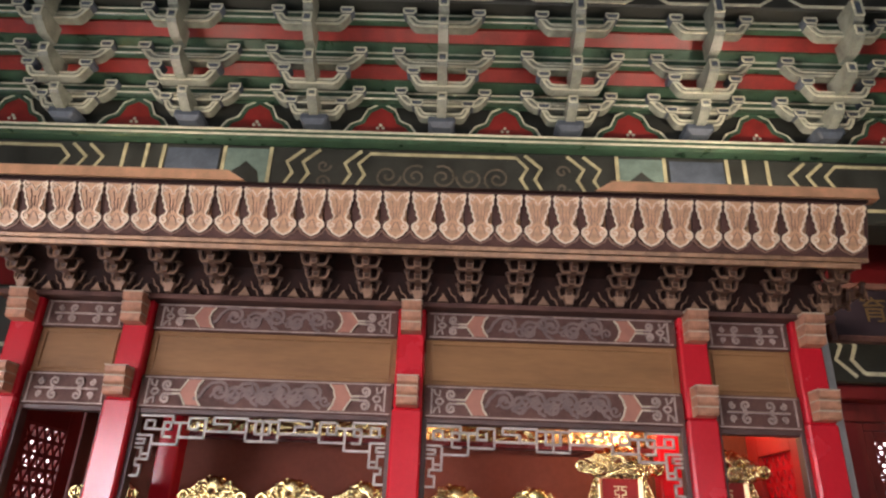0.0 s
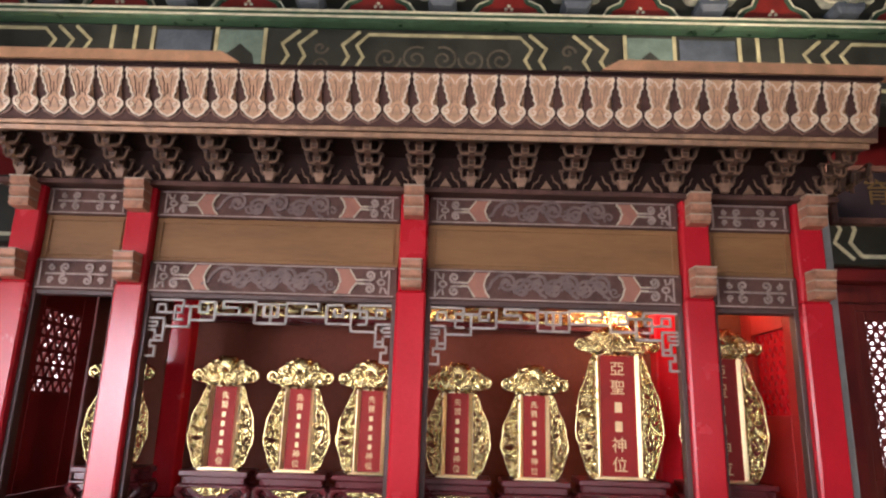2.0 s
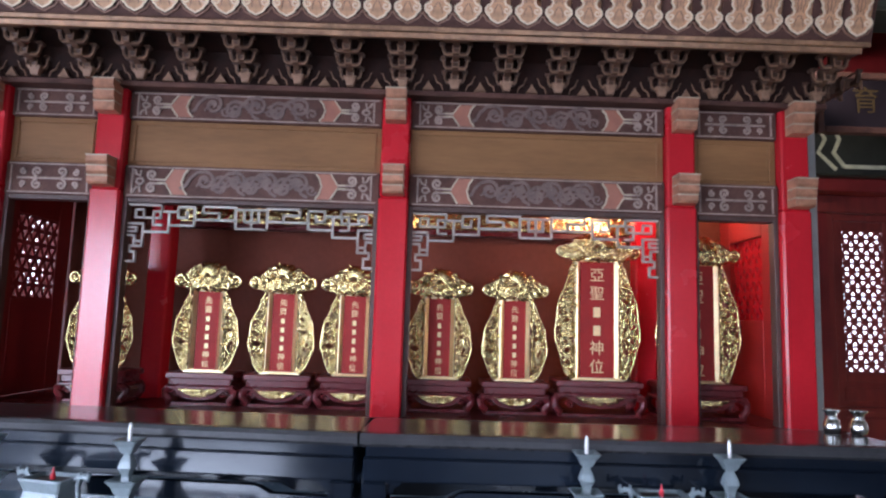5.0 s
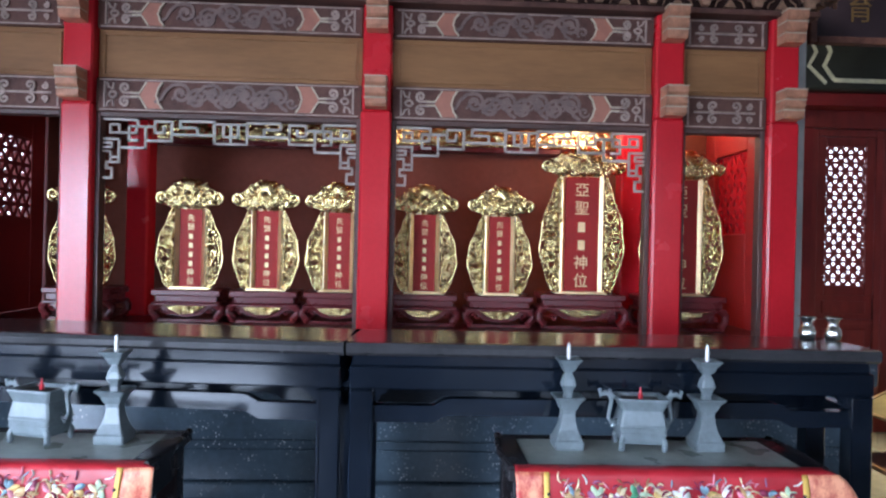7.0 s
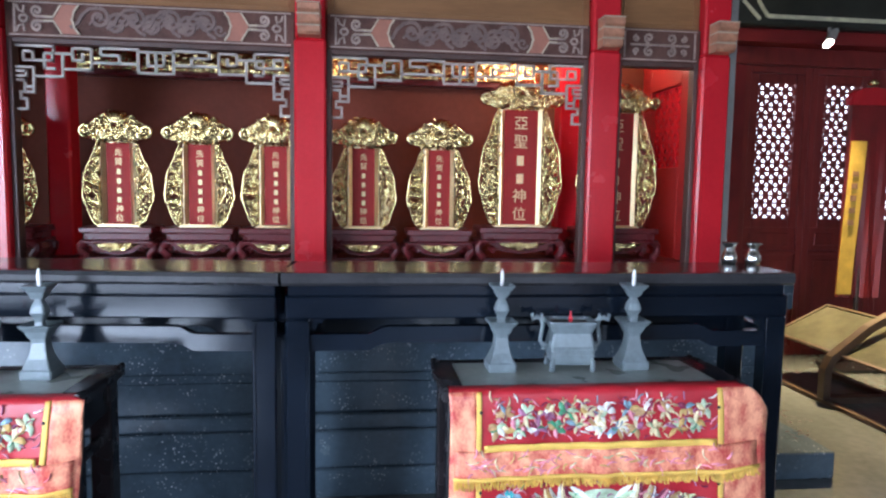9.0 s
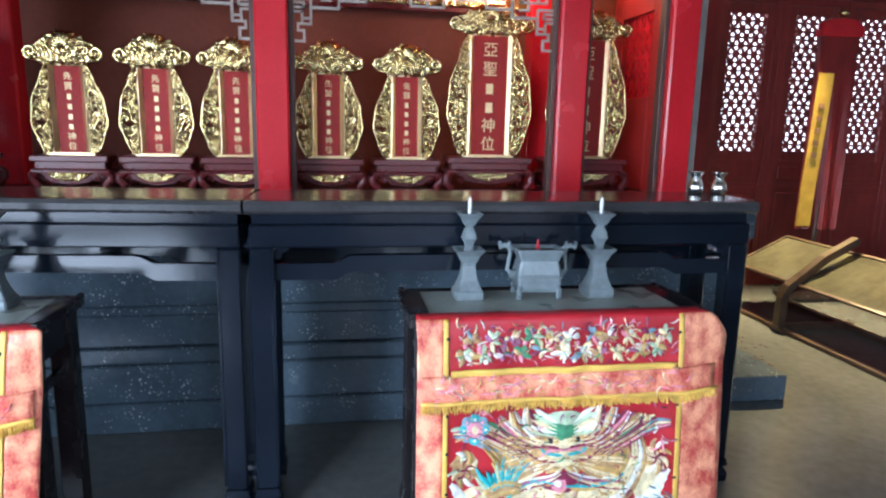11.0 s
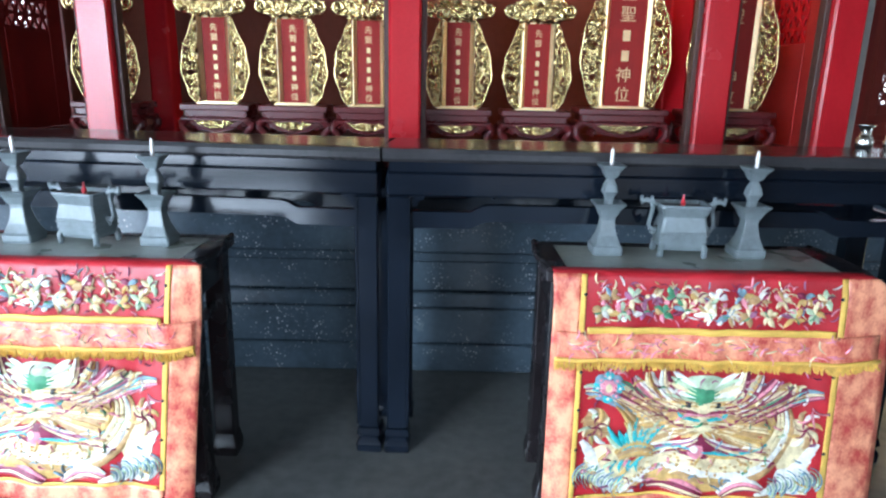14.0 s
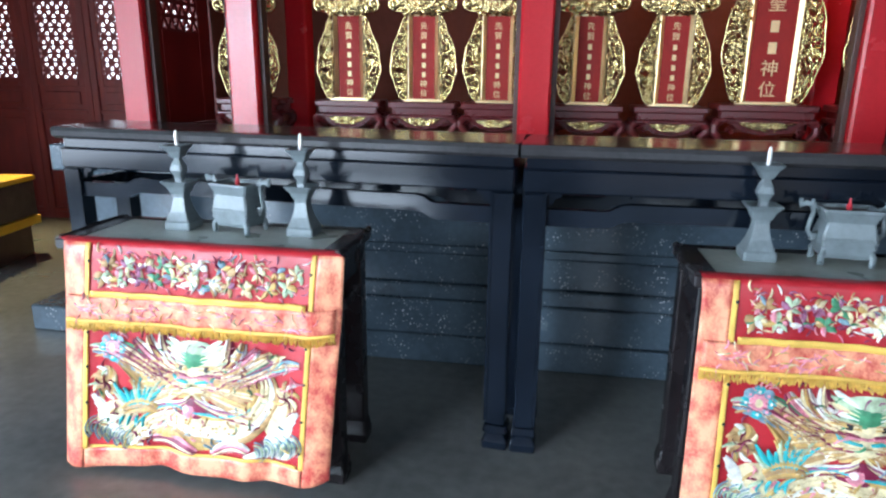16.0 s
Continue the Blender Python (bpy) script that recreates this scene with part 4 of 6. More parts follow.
for k in range(32):
    x = CX0 + 0.10 + 0.1602 * k
    p = shared("petal", pb, corn, (x, 0, 0))
    shared("gilt_line", pe, p, (0, 0, 0))
    shared("scallop_line", ph, corn, (x, 0, 0))
for x0, x1, e in ((CX0 - 0.08, -1.25, 1), (0.76, CX1 + 0.06, -1)):
    bm = bmesh.new()
    z0, z1 = CZ1 + 0.022, CZ1 + 0.085
    prism(bm, [(x0, z0), (x1, z0), (x1 - (0.10 if e > 0 else 0), z1), (x0 + (0.10 if e < 0 else 0), z1)], LEAN_Y1 - 0.02, LEAN_Y1 + 0.06)
    part("crest_rail", bm, ORANGE_GOLD, shrine, "bright orange-gold crest rail")
part("cornice_top", block(CX0, CX1, LEAN_Y1 + 0.03, SY + 0.6, CZ1 - 0.02, CZ1 + 0.012, b=0), BRACKET_DARK, shrine)

# grey post at the shrine's end
tagged(part("grey_post", block(2.215, 2.285, 4.06, 4.22, 1.08, 2.99, b=0.006), GREY_POST), "grey painted wooden post beside the shrine", "post")

# ---- long altar tables ----


def hump(x0, x1, z, y0, y1, rise=0.028, th=0.062):
    """A rail that steps up in its middle."""
    w = x1 - x0
    up = [(x0, z), (x0 + w * 0.125, z), (x0 + w * 0.15, z + rise * 0.85), (x0 + w * 0.165, z + rise), (x1 - w * 0.165, z + rise), (x1 - w * 0.15, z + rise * 0.85), (x1 - w * 0.125, z), (x1, z)]
    lo = [(x, q - th) for x, q in up]
    bm = bmesh.new()
    loft(bm, [[(p[0], y0, p[1]), (p[0], y1, p[1]), (q[0], y1, q[1]), (q[0], y0, q[1])] for p, q in zip(up, lo)])
    return bm


def altar_table(cx, cy, w, yaw, label):
    t = thing("altar_table", label, "table", pose(cx, cy, 0, 0, 0, yaw), group="long altar tables")
    h, d, L = 1.233, 0.42, 0.082
    bm = bmesh.new()
    slab_x(bm, [(0.02, h - 0.052), (0.004, h - 0.040), (0.0, h - 0.018), (0.006, h - 0.003), (0.03, h), (d - 0.03, h), (d, h - 0.01), (d, h - 0.045), (d - 0.02, h - 0.052)], -w / 2, w / 2)
    top = part("tabletop", bm, TABLE_TOP, t, "polished dark tabletop")
    bm = bmesh.new()
    bx(bm, -w / 2 + 0.02, w / 2 - 0.02, 0.04, d - 0.04, h - 0.092, h - 0.052, 0.003)
    part("waist", bm, BLACK, t)
    i, a = w / 2 - 0.012, h - 0.092
    bm = bmesh.new()
    bx(bm, -i, i, 0.022, 0.07, a - 0.085, a, 0.006)
    part("apron", bm, BLACK, t)
    bm = bmesh.new()
    for e in (-1, 1):
        bx(bm, e * (i - 0.02) - 0.024, e * (i - 0.02) + 0.024, 0.07, d - 0.022, a - 0.085, a, 0.005)
    bx(bm, -i, i, d - 0.07, d - 0.022, a - 0.085, a, 0.005)
    part("side_apron", bm, BLACK, t)
    for ex in (-1, 1):
        for y0 in (0.024, d - 0.024 - L):
            x0 = -i if ex < 0 else i - L
            bm = bmesh.new()
            bx(bm, x0, x0 + L, y0, y0 + L, 0.10, a - 0.087, 0.007)
            inner = x0 + L if ex < 0 else x0
            bx(bm, inner - 0.006, inner + 0.006, y0 - 0.004, y0 + 0.02, 0.12, a - 0.09, 0.002)
            leg = part("leg", bm, BLACK, t)
            bm = bmesh.new()
            c = x0 + L / 2
            loft(bm, [[(c + x, y0 + L / 2 + y, z) for x, y, z in square_ring(r, r, q)] for r, q in ((0.05, 0.0), (0.052, 0.03), (0.046, 0.045), (0.036, 0.06), (0.05, 0.075), (0.044, 0.10))])
            part("foot", bm, BLACK, leg, "carved block foot")
            if y0 < 0.1:
                bm = bmesh.new()
                q = -ex
                prism(bm, [(inner, a - 0.085), (inner + q * 0.06, a - 0.085), (inner + q * 0.055, a - 0.10), (inner + q * 0.035, a - 0.105), (inner + q * 0.03, a - 0.125), (inner, a - 0.13)], y0 + 0.012, y0 + 0.05)
                part("corner_bracket", bm, BLACK, leg)
    part("front_rail", hump(-i + L, i - L, 0.995, 0.035, 0.075), BLACK, t)
    part("rear_rail", hump(-i + L, i - L, 0.995, d - 0.075, d - 0.035), BLACK, t)
    for e in (-1, 1):
        part("side_rail", block(e * (i - 0.04) - 0.02, e * (i - 0.04) + 0.02, 0.024 + L, d - 0.024 - L, 0.94, 1.0, b=0.004), BLACK, t)
    return t


altar_table(-1.276, 2.685, 2.0, -4.8, "long black lacquered altar table with humpback rail before the shrine")
altar_table(0.735, 2.60, 2.01, 0, "long black lacquered altar table abutting its twin before the shrine")

# ---- spirit tablets on their stands ----


def stand_thing(w, h=0.195, d=0.26):
    s = thing("tablet_stand", "dark red lacquered stand with curled feet and a gilded apron", "stand", group="tablet stands")
    bm = bmesh.new()
    bx(bm, -w / 2 + 0.01, w / 2 - 0.01, -0.005, d, h - 0.035, h, 0.006)
    bx(bm, -w / 2 + 0.03, w / 2 - 0.03, 0.012, d - 0.01, h - 0.075, h - 0.035, 0.004)
    part("top", bm, STAND_RED, s)
    bm = bmesh.new()
    bx(bm, -w / 2 + 0.005, w / 2 - 0.005, 0.0, d, h - 0.10, h - 0.075, 0.008)
    part("shoulder", bm, STAND_RED, s)
    for e in (-1, 1):
        for y0 in (0.0, d - 0.05):
            bm = bmesh.new()
            path = [(e * (w / 2 - 0.035), y0 + 0.025, h - 0.09), (e * (w / 2 - 0.006), y0 + 0.025, h - 0.115), (e * (w / 2 - 0.008), y0 + 0.025, 0.06), (e * (w / 2 - 0.035), y0 + 0.025, 0.028), (e * (w / 2 - 0.02), y0 + 0.025, 0.012)]
            tube(bm, path, 0.024, 8)
            part("leg", bm, STAND_RED, s)
    for e in (-1, 1):
        bm = bmesh.new()
        tube(bm, [(e * x, 0.012, z) for x, z in [(p + w * 0.33, q) for p, q in spiral(0, 0.07, 0.026, 1.2, 0, 1, 14)]], 0.007, 5)
        part("scroll", bm, STAND_RED, s)
    part("base_bar", block(-w / 2 + 0.02, w / 2 - 0.02, 0.02, d - 0.02, 0.0, 0.018, b=0.003), STAND_RED, s)
    bm = bmesh.new()
    carved(bm, lambda u, v: v - abs(2 * u - 1) ** 2.2 * 0.98, -w * 0.30, w * 0.30, h - 0.150, h - 0.094, -0.002, 0.018, 60, 16, 30, w * 10, holes=0.30)
    part("ornament", bm, GOLD, s, "gilded carved apron ornament")
    bm = bmesh.new()
    prism(bm, [(-w * 0.36, h - 0.10), (w * 0.36, h - 0.10), (w * 0.22, h - 0.15), (0, h - 0.165), (-w * 0.22, h - 0.15)], 0.004, 0.02)
    part("apron", bm, STAND_RED, s)
    return s


def scroll_fill(bm, wing, mw, ph, e):
    """Rounded scrolls and leaves over a wing, following its outline."""
    edge = [((wing(v) - 0.05) * mw, 0.010, v * (ph + 0.01)) for v in [i / 30 for i in range(31)]]
    tube(bm, edge, 0.0055, 6)
    rows = max(6, round(ph / 0.062))
    for k in range(rows):
        v = (k + 0.5) / rows
        w, z, h = (wing(v) - 0.08) * mw, v * ph, ph / rows
        cols = 2 if w > 0.085 else 1
        for c in range(cols):
            r = min(h * 0.52, w / cols * 0.46)
            x = w * (c + 0.5) / cols
            hand = 1 if (k + c) % 2 else -1
            tube(bm, [(p, 0.004 + 0.004 * c, q) for p, q in spiral(x, z, r, 1.35, 1.3 * k + 2.1 * c, hand, 17)], 0.0054, 6, taper=lambda u: 1.15 - 0.55 * u)
        x = w * 0.86
        tube(bm, [(x - 0.012, 0.006, z - h * 0.45), (x + 0.002, 0.001, z - h * 0.2), (x + 0.004, 0.0, z + h * 0.05), (x - 0.006, 0.004, z + h * 0.3)], 0.006, 5, taper=lambda u: math.sin(math.pi * (0.15 + 0.75 * u)))
    for f in bm.faces:
        f.smooth = True


def crest_fill(bm, hw, ph, top):
    """A fluted boss between curls."""
    for k in range(9):
        a = math.pi * (0.12 + 0.095 * k)
        tube(bm, [(math.cos(a) * r * hw * 0.40, -0.030 + 0.03 * (r - 0.5) ** 2, ph + top * (0.42 + 0.56 * r * math.sin(a))) for r in (0.15, 0.4, 0.7, 0.98)], 0.008 * top / 0.19, 6)
    for e in (-1, 1):
        for k, (x, z, r) in enumerate(((0.22, 0.26, 0.17), (0.45, 0.30, 0.16), (0.62, 0.40, 0.14), (0.50, 0.62, 0.12), (0.10, 0.16, 0.10))):
            tube(bm, [(p, -0.016, q) for p, q in spiral(e * x * hw, ph + top * z, top * r, 1.3, k * 1.4, e if k % 2 else -e, 17)], 0.0075 * top / 0.19, 6, taper=lambda u: 1.15 - 0.5 * u)
    for f in bm.faces:
        f.smooth = True


def tablet_thing(W, H, pw, ph, words, label, group):
    """Panel with bright side strips, openwork wings and a carved crest."""
    t = thing("spirit_tablet", label, "tablet", group=group)
    bm = bmesh.new()
    bx(bm, -pw / 2 - 0.025, pw / 2 + 0.025, 0.03, 0.06, 0.0, ph + 0.01, 0.003)
    bx(bm, -pw / 2 - 0.05, pw / 2 + 0.05, 0.0, 0.06, 0.0, 0.014, 0.003)
    part("backing", bm, GOLD_PLAIN, t)
    part("panel", block(-pw / 2, pw / 2, 0.028, 0.036, 0.014, ph, b=0.001), TABLET_RED, t, "red lacquered panel")
    for e in (-1, 1):
        bm = bmesh.new()
        i, o = e * (pw / 2 - 0.004), e * (pw / 2 + 0.020)
        loft(bm, [[(i, 0.034, z), (o, 0.034, z), (o, 0.006, z), (o - e * 0.004, 0.004, z), (i, 0.024, z)] for z in (0.014, ph)])
        part("side_strip", bm, GOLD_PLAIN, t, "smooth bright gold strip")
    part("foot_strip", block(-pw / 2 - 0.02, pw / 2 + 0.02, 0.0, 0.034, 0.0, 0.016, b=0.002), GOLD_PLAIN, t)

    def wing(v):
        return 0.10 + 0.90 * max(0, math.sin(math.pi * min(1, (v * 0.90 + 0.07)) ** 0.86)) ** 1.1 + 0.03 * math.sin(v * 22)

    mw = W / 2 - pw / 2 - 0.016
    for e in (-1, 1):
        bm = bmesh.new()
        carved(bm, lambda u, v: min(wing(v) - u, u + 0.04, v * 3 + 0.02, (1 - v) * 3 + 0.02), 0, mw, 0.0, ph + 0.02, 0.03, 0.020, 26, 90, 19, e * 2 + W * 9, holes=0.40, dome=0.25)
        scroll_fill(bm, wing, mw, ph, e)
        for v in bm.verts:
            v.co.x = e * (v.co.x + pw / 2 + 0.018)
        part("wing", bm, GOLD, t, "gilded openwork wing")
    hw = W * 0.46
    bm = bmesh.new()
    top = H - ph

    def crest(u, v):
        a = abs(2 * u - 1)
        return min((1.03 - 0.03 * math.sin(a * 20)) * (1 - 0.55 * a ** 2.0) - v, v - 0.30 * max(0, a - 0.55), 0.30 * (1 - a) + 0.02)

    carved(bm, crest, -hw, hw, ph - 0.01, H, 0.012, 0.026, 84, 40, 18, W * 23, holes=0.22, dome=1.0)
    crest_fill(bm, hw, ph, top)
    part("crest", bm, GOLD, t, "gilded carved crest")
    for e in (-1, 1):
        bm = bmesh.new()
        r = top * 0.20
        tube(bm, [(x, -0.008, z) for x, z in spiral(e * (hw - r * 0.5), ph + top * 0.36, r, 1.5, -math.pi / 2, e, 22)], r * 0.30, 6)
        tube(bm, [(e * (hw - r * 0.5), -0.008, ph + top * 0.36 - r), (e * (hw * 0.62), -0.004, ph + top * 0.12), (e * hw * 0.35, 0.0, ph + top * 0.10)], r * 0.26, 6)
        for f in bm.faces:
            f.smooth = True
        part("volute", bm, GOLD, t)
    pitch = (ph - 0.05) / len(words)
    for k, ch in enumerate(words):
        z = ph - 0.03 - pitch * (k + 0.5)
        if ch == "-":
            bm = bmesh.new()
            bx(bm, -pitch * 0.19, pitch * 0.19, 0.0255, 0.029, z - pitch * 0.27, z + pitch * 0.27, 0.0)
            part("name_bar", bm, LETTER, t, "plain gilt bar")
        else:
            me = text_mesh(ch, pitch * 0.82)
            me.materials.append(LETTER)
            o = new("lettering", me)
            o.parent, o.location = t, (0, 0.0268, z)
            tagged(o, "gilt character")
    return t


SHELF = 1.10
TY = 4.27
st = stand_thing(0.43)
st.matrix_basis = pose(-1.42, TY - 0.05, SHELF)
big = stand_thing(0.55, 0.215)
big["label"] = "large dark red lacquered stand with curled feet and a gilded apron"
big.matrix_basis = pose(1.005, TY - 0.06, SHELF)
copy_thing(big, pose(1.64, TY - 0.06, SHELF))
small = tablet_thing(0.405, 0.685, 0.146, 0.495, "先賢----神位", "red spirit tablet with gilded openwork frame on a dark stand", "small spirit tablets")
small.matrix_basis = pose(-1.42, TY, SHELF + 0.195)
for x in (-2.07, -0.955, -0.51, 0.02, 0.49):
    copy_thing(st, pose(x, TY - 0.05, SHELF))
    copy_thing(small, pose(x, TY, SHELF + 0.195))
tall = tablet_thing(0.535, 0.92, 0.225, 0.735, "亞聖--神位", "tall red spirit tablet with gilded openwork frame on a large stand", "tall spirit tablets")
tall.matrix_basis = pose(1.005, TY, SHELF + 0.215)
copy_thing(tall, pose(1.635, TY, SHELF + 0.215))

# ---- offering tables with embroidered cloths ----
TX = (-1.37, 0.82)
TFRONT, TBACK, TH = 2.27, 2.67, 0.885


def offering_table():
    t = thing("offering_table", "black stained offering table with a grey marble top and upturned ends", "table", group="offering tables")
    hx = 0.53
    bm = bmesh.new()
    for a in ((-hx, hx, TFRONT, TFRONT + 0.06), (-hx, hx, TBACK - 0.05, TBACK)):
        bx(bm, *a, TH - 0.04, TH, 0.005)
    for e in (-1, 1):
        x0, x1 = sorted((e * hx, e * (hx - 0.075)))
        bx(bm, x0, x1, TFRONT + 0.06, TBACK - 0.05, TH - 0.04, TH, 0.004)
    part("top_frame", bm, DARK_WOOD, t)
    part("marble_inlay", block(-hx + 0.075, hx - 0.075, TFRONT + 0.06, TBACK - 0.05, TH - 0.03, TH - 0.002, b=0.001), STONE_TOP, t, "grey-green marble inlay")
    for e in (-1, 1):
        bm = bmesh.new()
        tube(bm, [(e * (hx - 0.01), TFRONT + 0.01, TH - 0.004), (e * (hx + 0.004), (TFRONT + TBACK) / 2, TH - 0.004), (e * (hx - 0.01), TBACK - 0.005, TH - 0.004)], 0.013, 8)
        part("rolled_end", bm, DARK_WOOD, t)
    i = hx - 0.02
    bm = bmesh.new()
    bx(bm, -i + 0.01, i - 0.01, TFRONT + 0.03, TFRONT + 0.06, TH - 0.15, TH - 0.04, 0.004)
    part("front_apron", bm, DARK_WOOD, t)
    part("rear_apron", block(-i + 0.01, i - 0.01, TBACK - 0.06, TBACK - 0.03, TH - 0.15, TH - 0.04, b=0.004), DARK_WOOD, t)
    for e in (-1, 1):
        part("side_apron", block(e * (i - 0.025) - 0.015, e * (i - 0.025) + 0.015, TFRONT + 0.06, TBACK - 0.06, TH - 0.15, TH - 0.04, b=0.004), DARK_WOOD, t)
        part("side_rail", block(e * (i - 0.04) - 0.012, e * (i - 0.04) + 0.012, TFRONT + 0.08, TBACK - 0.08, TH - 0.27, TH - 0.235, b=0.004), DARK_WOOD, t)
        for y0 in (TFRONT + 0.02, TBACK - 0.095):
            x0 = e * i - (0.075 if e > 0 else 0)
            leg = part("leg", block(x0, x0 + 0.075, y0, y0 + 0.075, 0.07, TH - 0.04, b=0.006), DARK_WOOD, t)
            bm = bmesh.new()
            loft(bm, [[(x0 + 0.0375 + x, y0 + 0.0375 + y, z) for x, y, z in square_ring(r, r, q)] for r, q in ((0.046, 0.0), (0.048, 0.035), (0.042, 0.07), (0.0375, 0.09))])
            part("foot", bm, DARK_WOOD, leg)
    return t


ot = offering_table()
ot.matrix_basis = pose(TX[0], 0, 0)
copy_thing(ot, pose(TX[1], 0, 0))

CL_RED = mat("red_satin", (0.46, 0.018, 0.028), 0.42, 0, 9.0, 0.25, 260, 0.25, 0.001)
BROCADE = mat("orange_brocade", (0.60, 0.075, 0.060), 0.36, 0.0, 13.0, 0.10, 90, 0.45, 0.001, tint=(0.95, 0.42, 0.24), stretch=(1.5, 1, 1.1))
for nd in BROCADE.node_tree.nodes:
    if nd.type == "VALTORGB":
        nd.color_ramp.elements[0].position, nd.color_ramp.elements[1].position = 0.52, 0.82
PIPING = mat("yellow_piping", (0.80, 0.50, 0.10), 0.55, 0, 12.0, 0.2, 200, 0.3, 0.001)
FRINGE = mat("gold_fringe_thread", (0.72, 0.43, 0.08), 0.5, 0.1, 40.0, 0.3, 200, 0.4, 0.001)
THREADS = {}
for nm, c in (("cream", (0.80, 0.63, 0.37)), ("white", (0.88, 0.81, 0.69)), ("gold", (0.58, 0.37, 0.12)), ("teal", (0.05, 0.42, 0.44)), ("pink", (0.72, 0.26, 0.32)), ("green", (0.07, 0.26, 0.13)), ("maroon", (0.22, 0.02, 0.06)), ("tan", (0.46, 0.28, 0.12)), ("mauve", (0.34, 0.12, 0.22)), ("pale_green", (0.45, 0.55, 0.36)), ("slate", (0.20, 0.30, 0.36))):
    THREADS[nm] = mat(nm + "_silk_thread", c, 0.4, 0, 42.0, 0.38, 320, 0.5, 0.001)
EYE_BLACK = mat("black_thread", (0.012, 0.012, 0.012), 0.4, 0, 20.0, 0.2, 200, 0.2, 0.001)
DROP = 0.865
FLARE = [0.0, -0.045, 0.03]


def drape(x, s, off=0.0):
    """The hanging cloth: x across, s the way down from the table's edge (below 0 it lies on the top)."""
    if s < 0:
        return (x, TFRONT - 0.006 - s, TH + 0.003 + off)
    k = min(1, s / DROP)
    ease = min(1, s / 0.05)
    wave = 0.011 * math.sin(x * 13 + 0.8) * k + 0.0025 * math.sin(x * 47 + 5 * s) * min(1, s / 0.1) + 0.004 * max(0, math.cos(x * 8.2)) ** 24 * min(1, s / 0.1) + 0.007 * math.sin(x * 29 + 2.0) * k + 0.010 * math.sin(x * 6 - 1) * k
    y = TFRONT - 0.008 - 0.055 * k - wave - off - 0.006 * ease
    edge = max(0, (abs(x) - 0.40) / 0.12)
    xx = x * (1 + 0.012 * k) + FLARE[2] * (1 - k) + FLARE[1] * k + (FLARE[0] if x > 0 else 0.008) * edge ** 2 * min(1, s / 0.09) ** 0.6
    y += (0.03 if x > 0 else 0.012) * edge ** 2 * min(1, s / 0.2)
    sag = 0.005 * math.sin(x * 5 + 1.0) * k
    return (xx, y, TH + 0.002 - s + (0.03 * edge ** 2 * k if x > 0 else 0) + sag * k)


def sheet(x0, x1, s0, s1, off, nx, ns, hem=None):
    bm = bmesh.new()
    g = [[bm.verts.new(drape(x0 + (x1 - x0) * i / nx, s0 + ((hem(x0 + (x1 - x0) * i / nx) if hem else s1) - s0) * j / ns, off)) for i in range(nx + 1)] for j in range(ns + 1)]
    for j in range(ns):
        for i in range(nx):
            bm.faces.new((g[j][i], g[j][i + 1], g[j + 1][i + 1], g[j + 1][i]))
    r = bmesh.ops.extrude_face_region(bm, geom=bm.faces[:])
    for v in r["geom"]:
        if isinstance(v, bmesh.types.BMVert):
            v.co += Vector((0, 0.003, -0.001))
    for f in bm.faces:
        f.smooth = True
    return bm


def stroke(bm, pts, w, off=0.006, blunt=0.15):
    """A padded stitch line that swells in its middle, laid on the cloth at (x, s) points."""
    n = len(pts)
    rows = []
    for i in range(n):
        a, c = Vector(pts[max(i - 1, 0)]), Vector(pts[min(i + 1, n - 1)])
        t = (c - a)
        t = t.normalized() if t.length > 1e-6 else Vector((1, 0))
        q = w / 2 * max(blunt, math.sin(math.pi * (0.12 + 0.80 * i / (n - 1))))
        nr = Vector((-t.y, t.x))
        p = Vector(pts[i])
        rows.append([bm.verts.new(drape(*(p + nr * q), off * 0.5)), bm.verts.new(drape(*p, off + 0.003)), bm.verts.new(drape(*(p - nr * q), off * 0.5))])
    for a, c in zip(rows, rows[1:]):
        for j in (0, 1):
            f = bm.faces.new((a[j], a[j + 1], c[j + 1], c[j]))
            f.smooth = True


def disc(bm, x, s, rx, rs, off=0.007, n=14):
    c = bm.verts.new(drape(x, s, off + 0.004))
    ring = [bm.verts.new(drape(x + rx * math.cos(2 * math.pi * i / n), s + rs * math.sin(2 * math.pi * i / n), off * 0.6)) for i in range(n)]
    for i in range(n):
        bm.faces.new((c, ring[i], ring[(i + 1) % n])).smooth = True


def arc(x, s, ang, length, bend, n=9):
    pts = [(x, s)]
    for i in range(n - 1):
        ang += bend / n
        pts.append((pts[-1][0] + math.cos(ang) * length / n, pts[-1][1] + math.sin(ang) * length / n))
    return pts


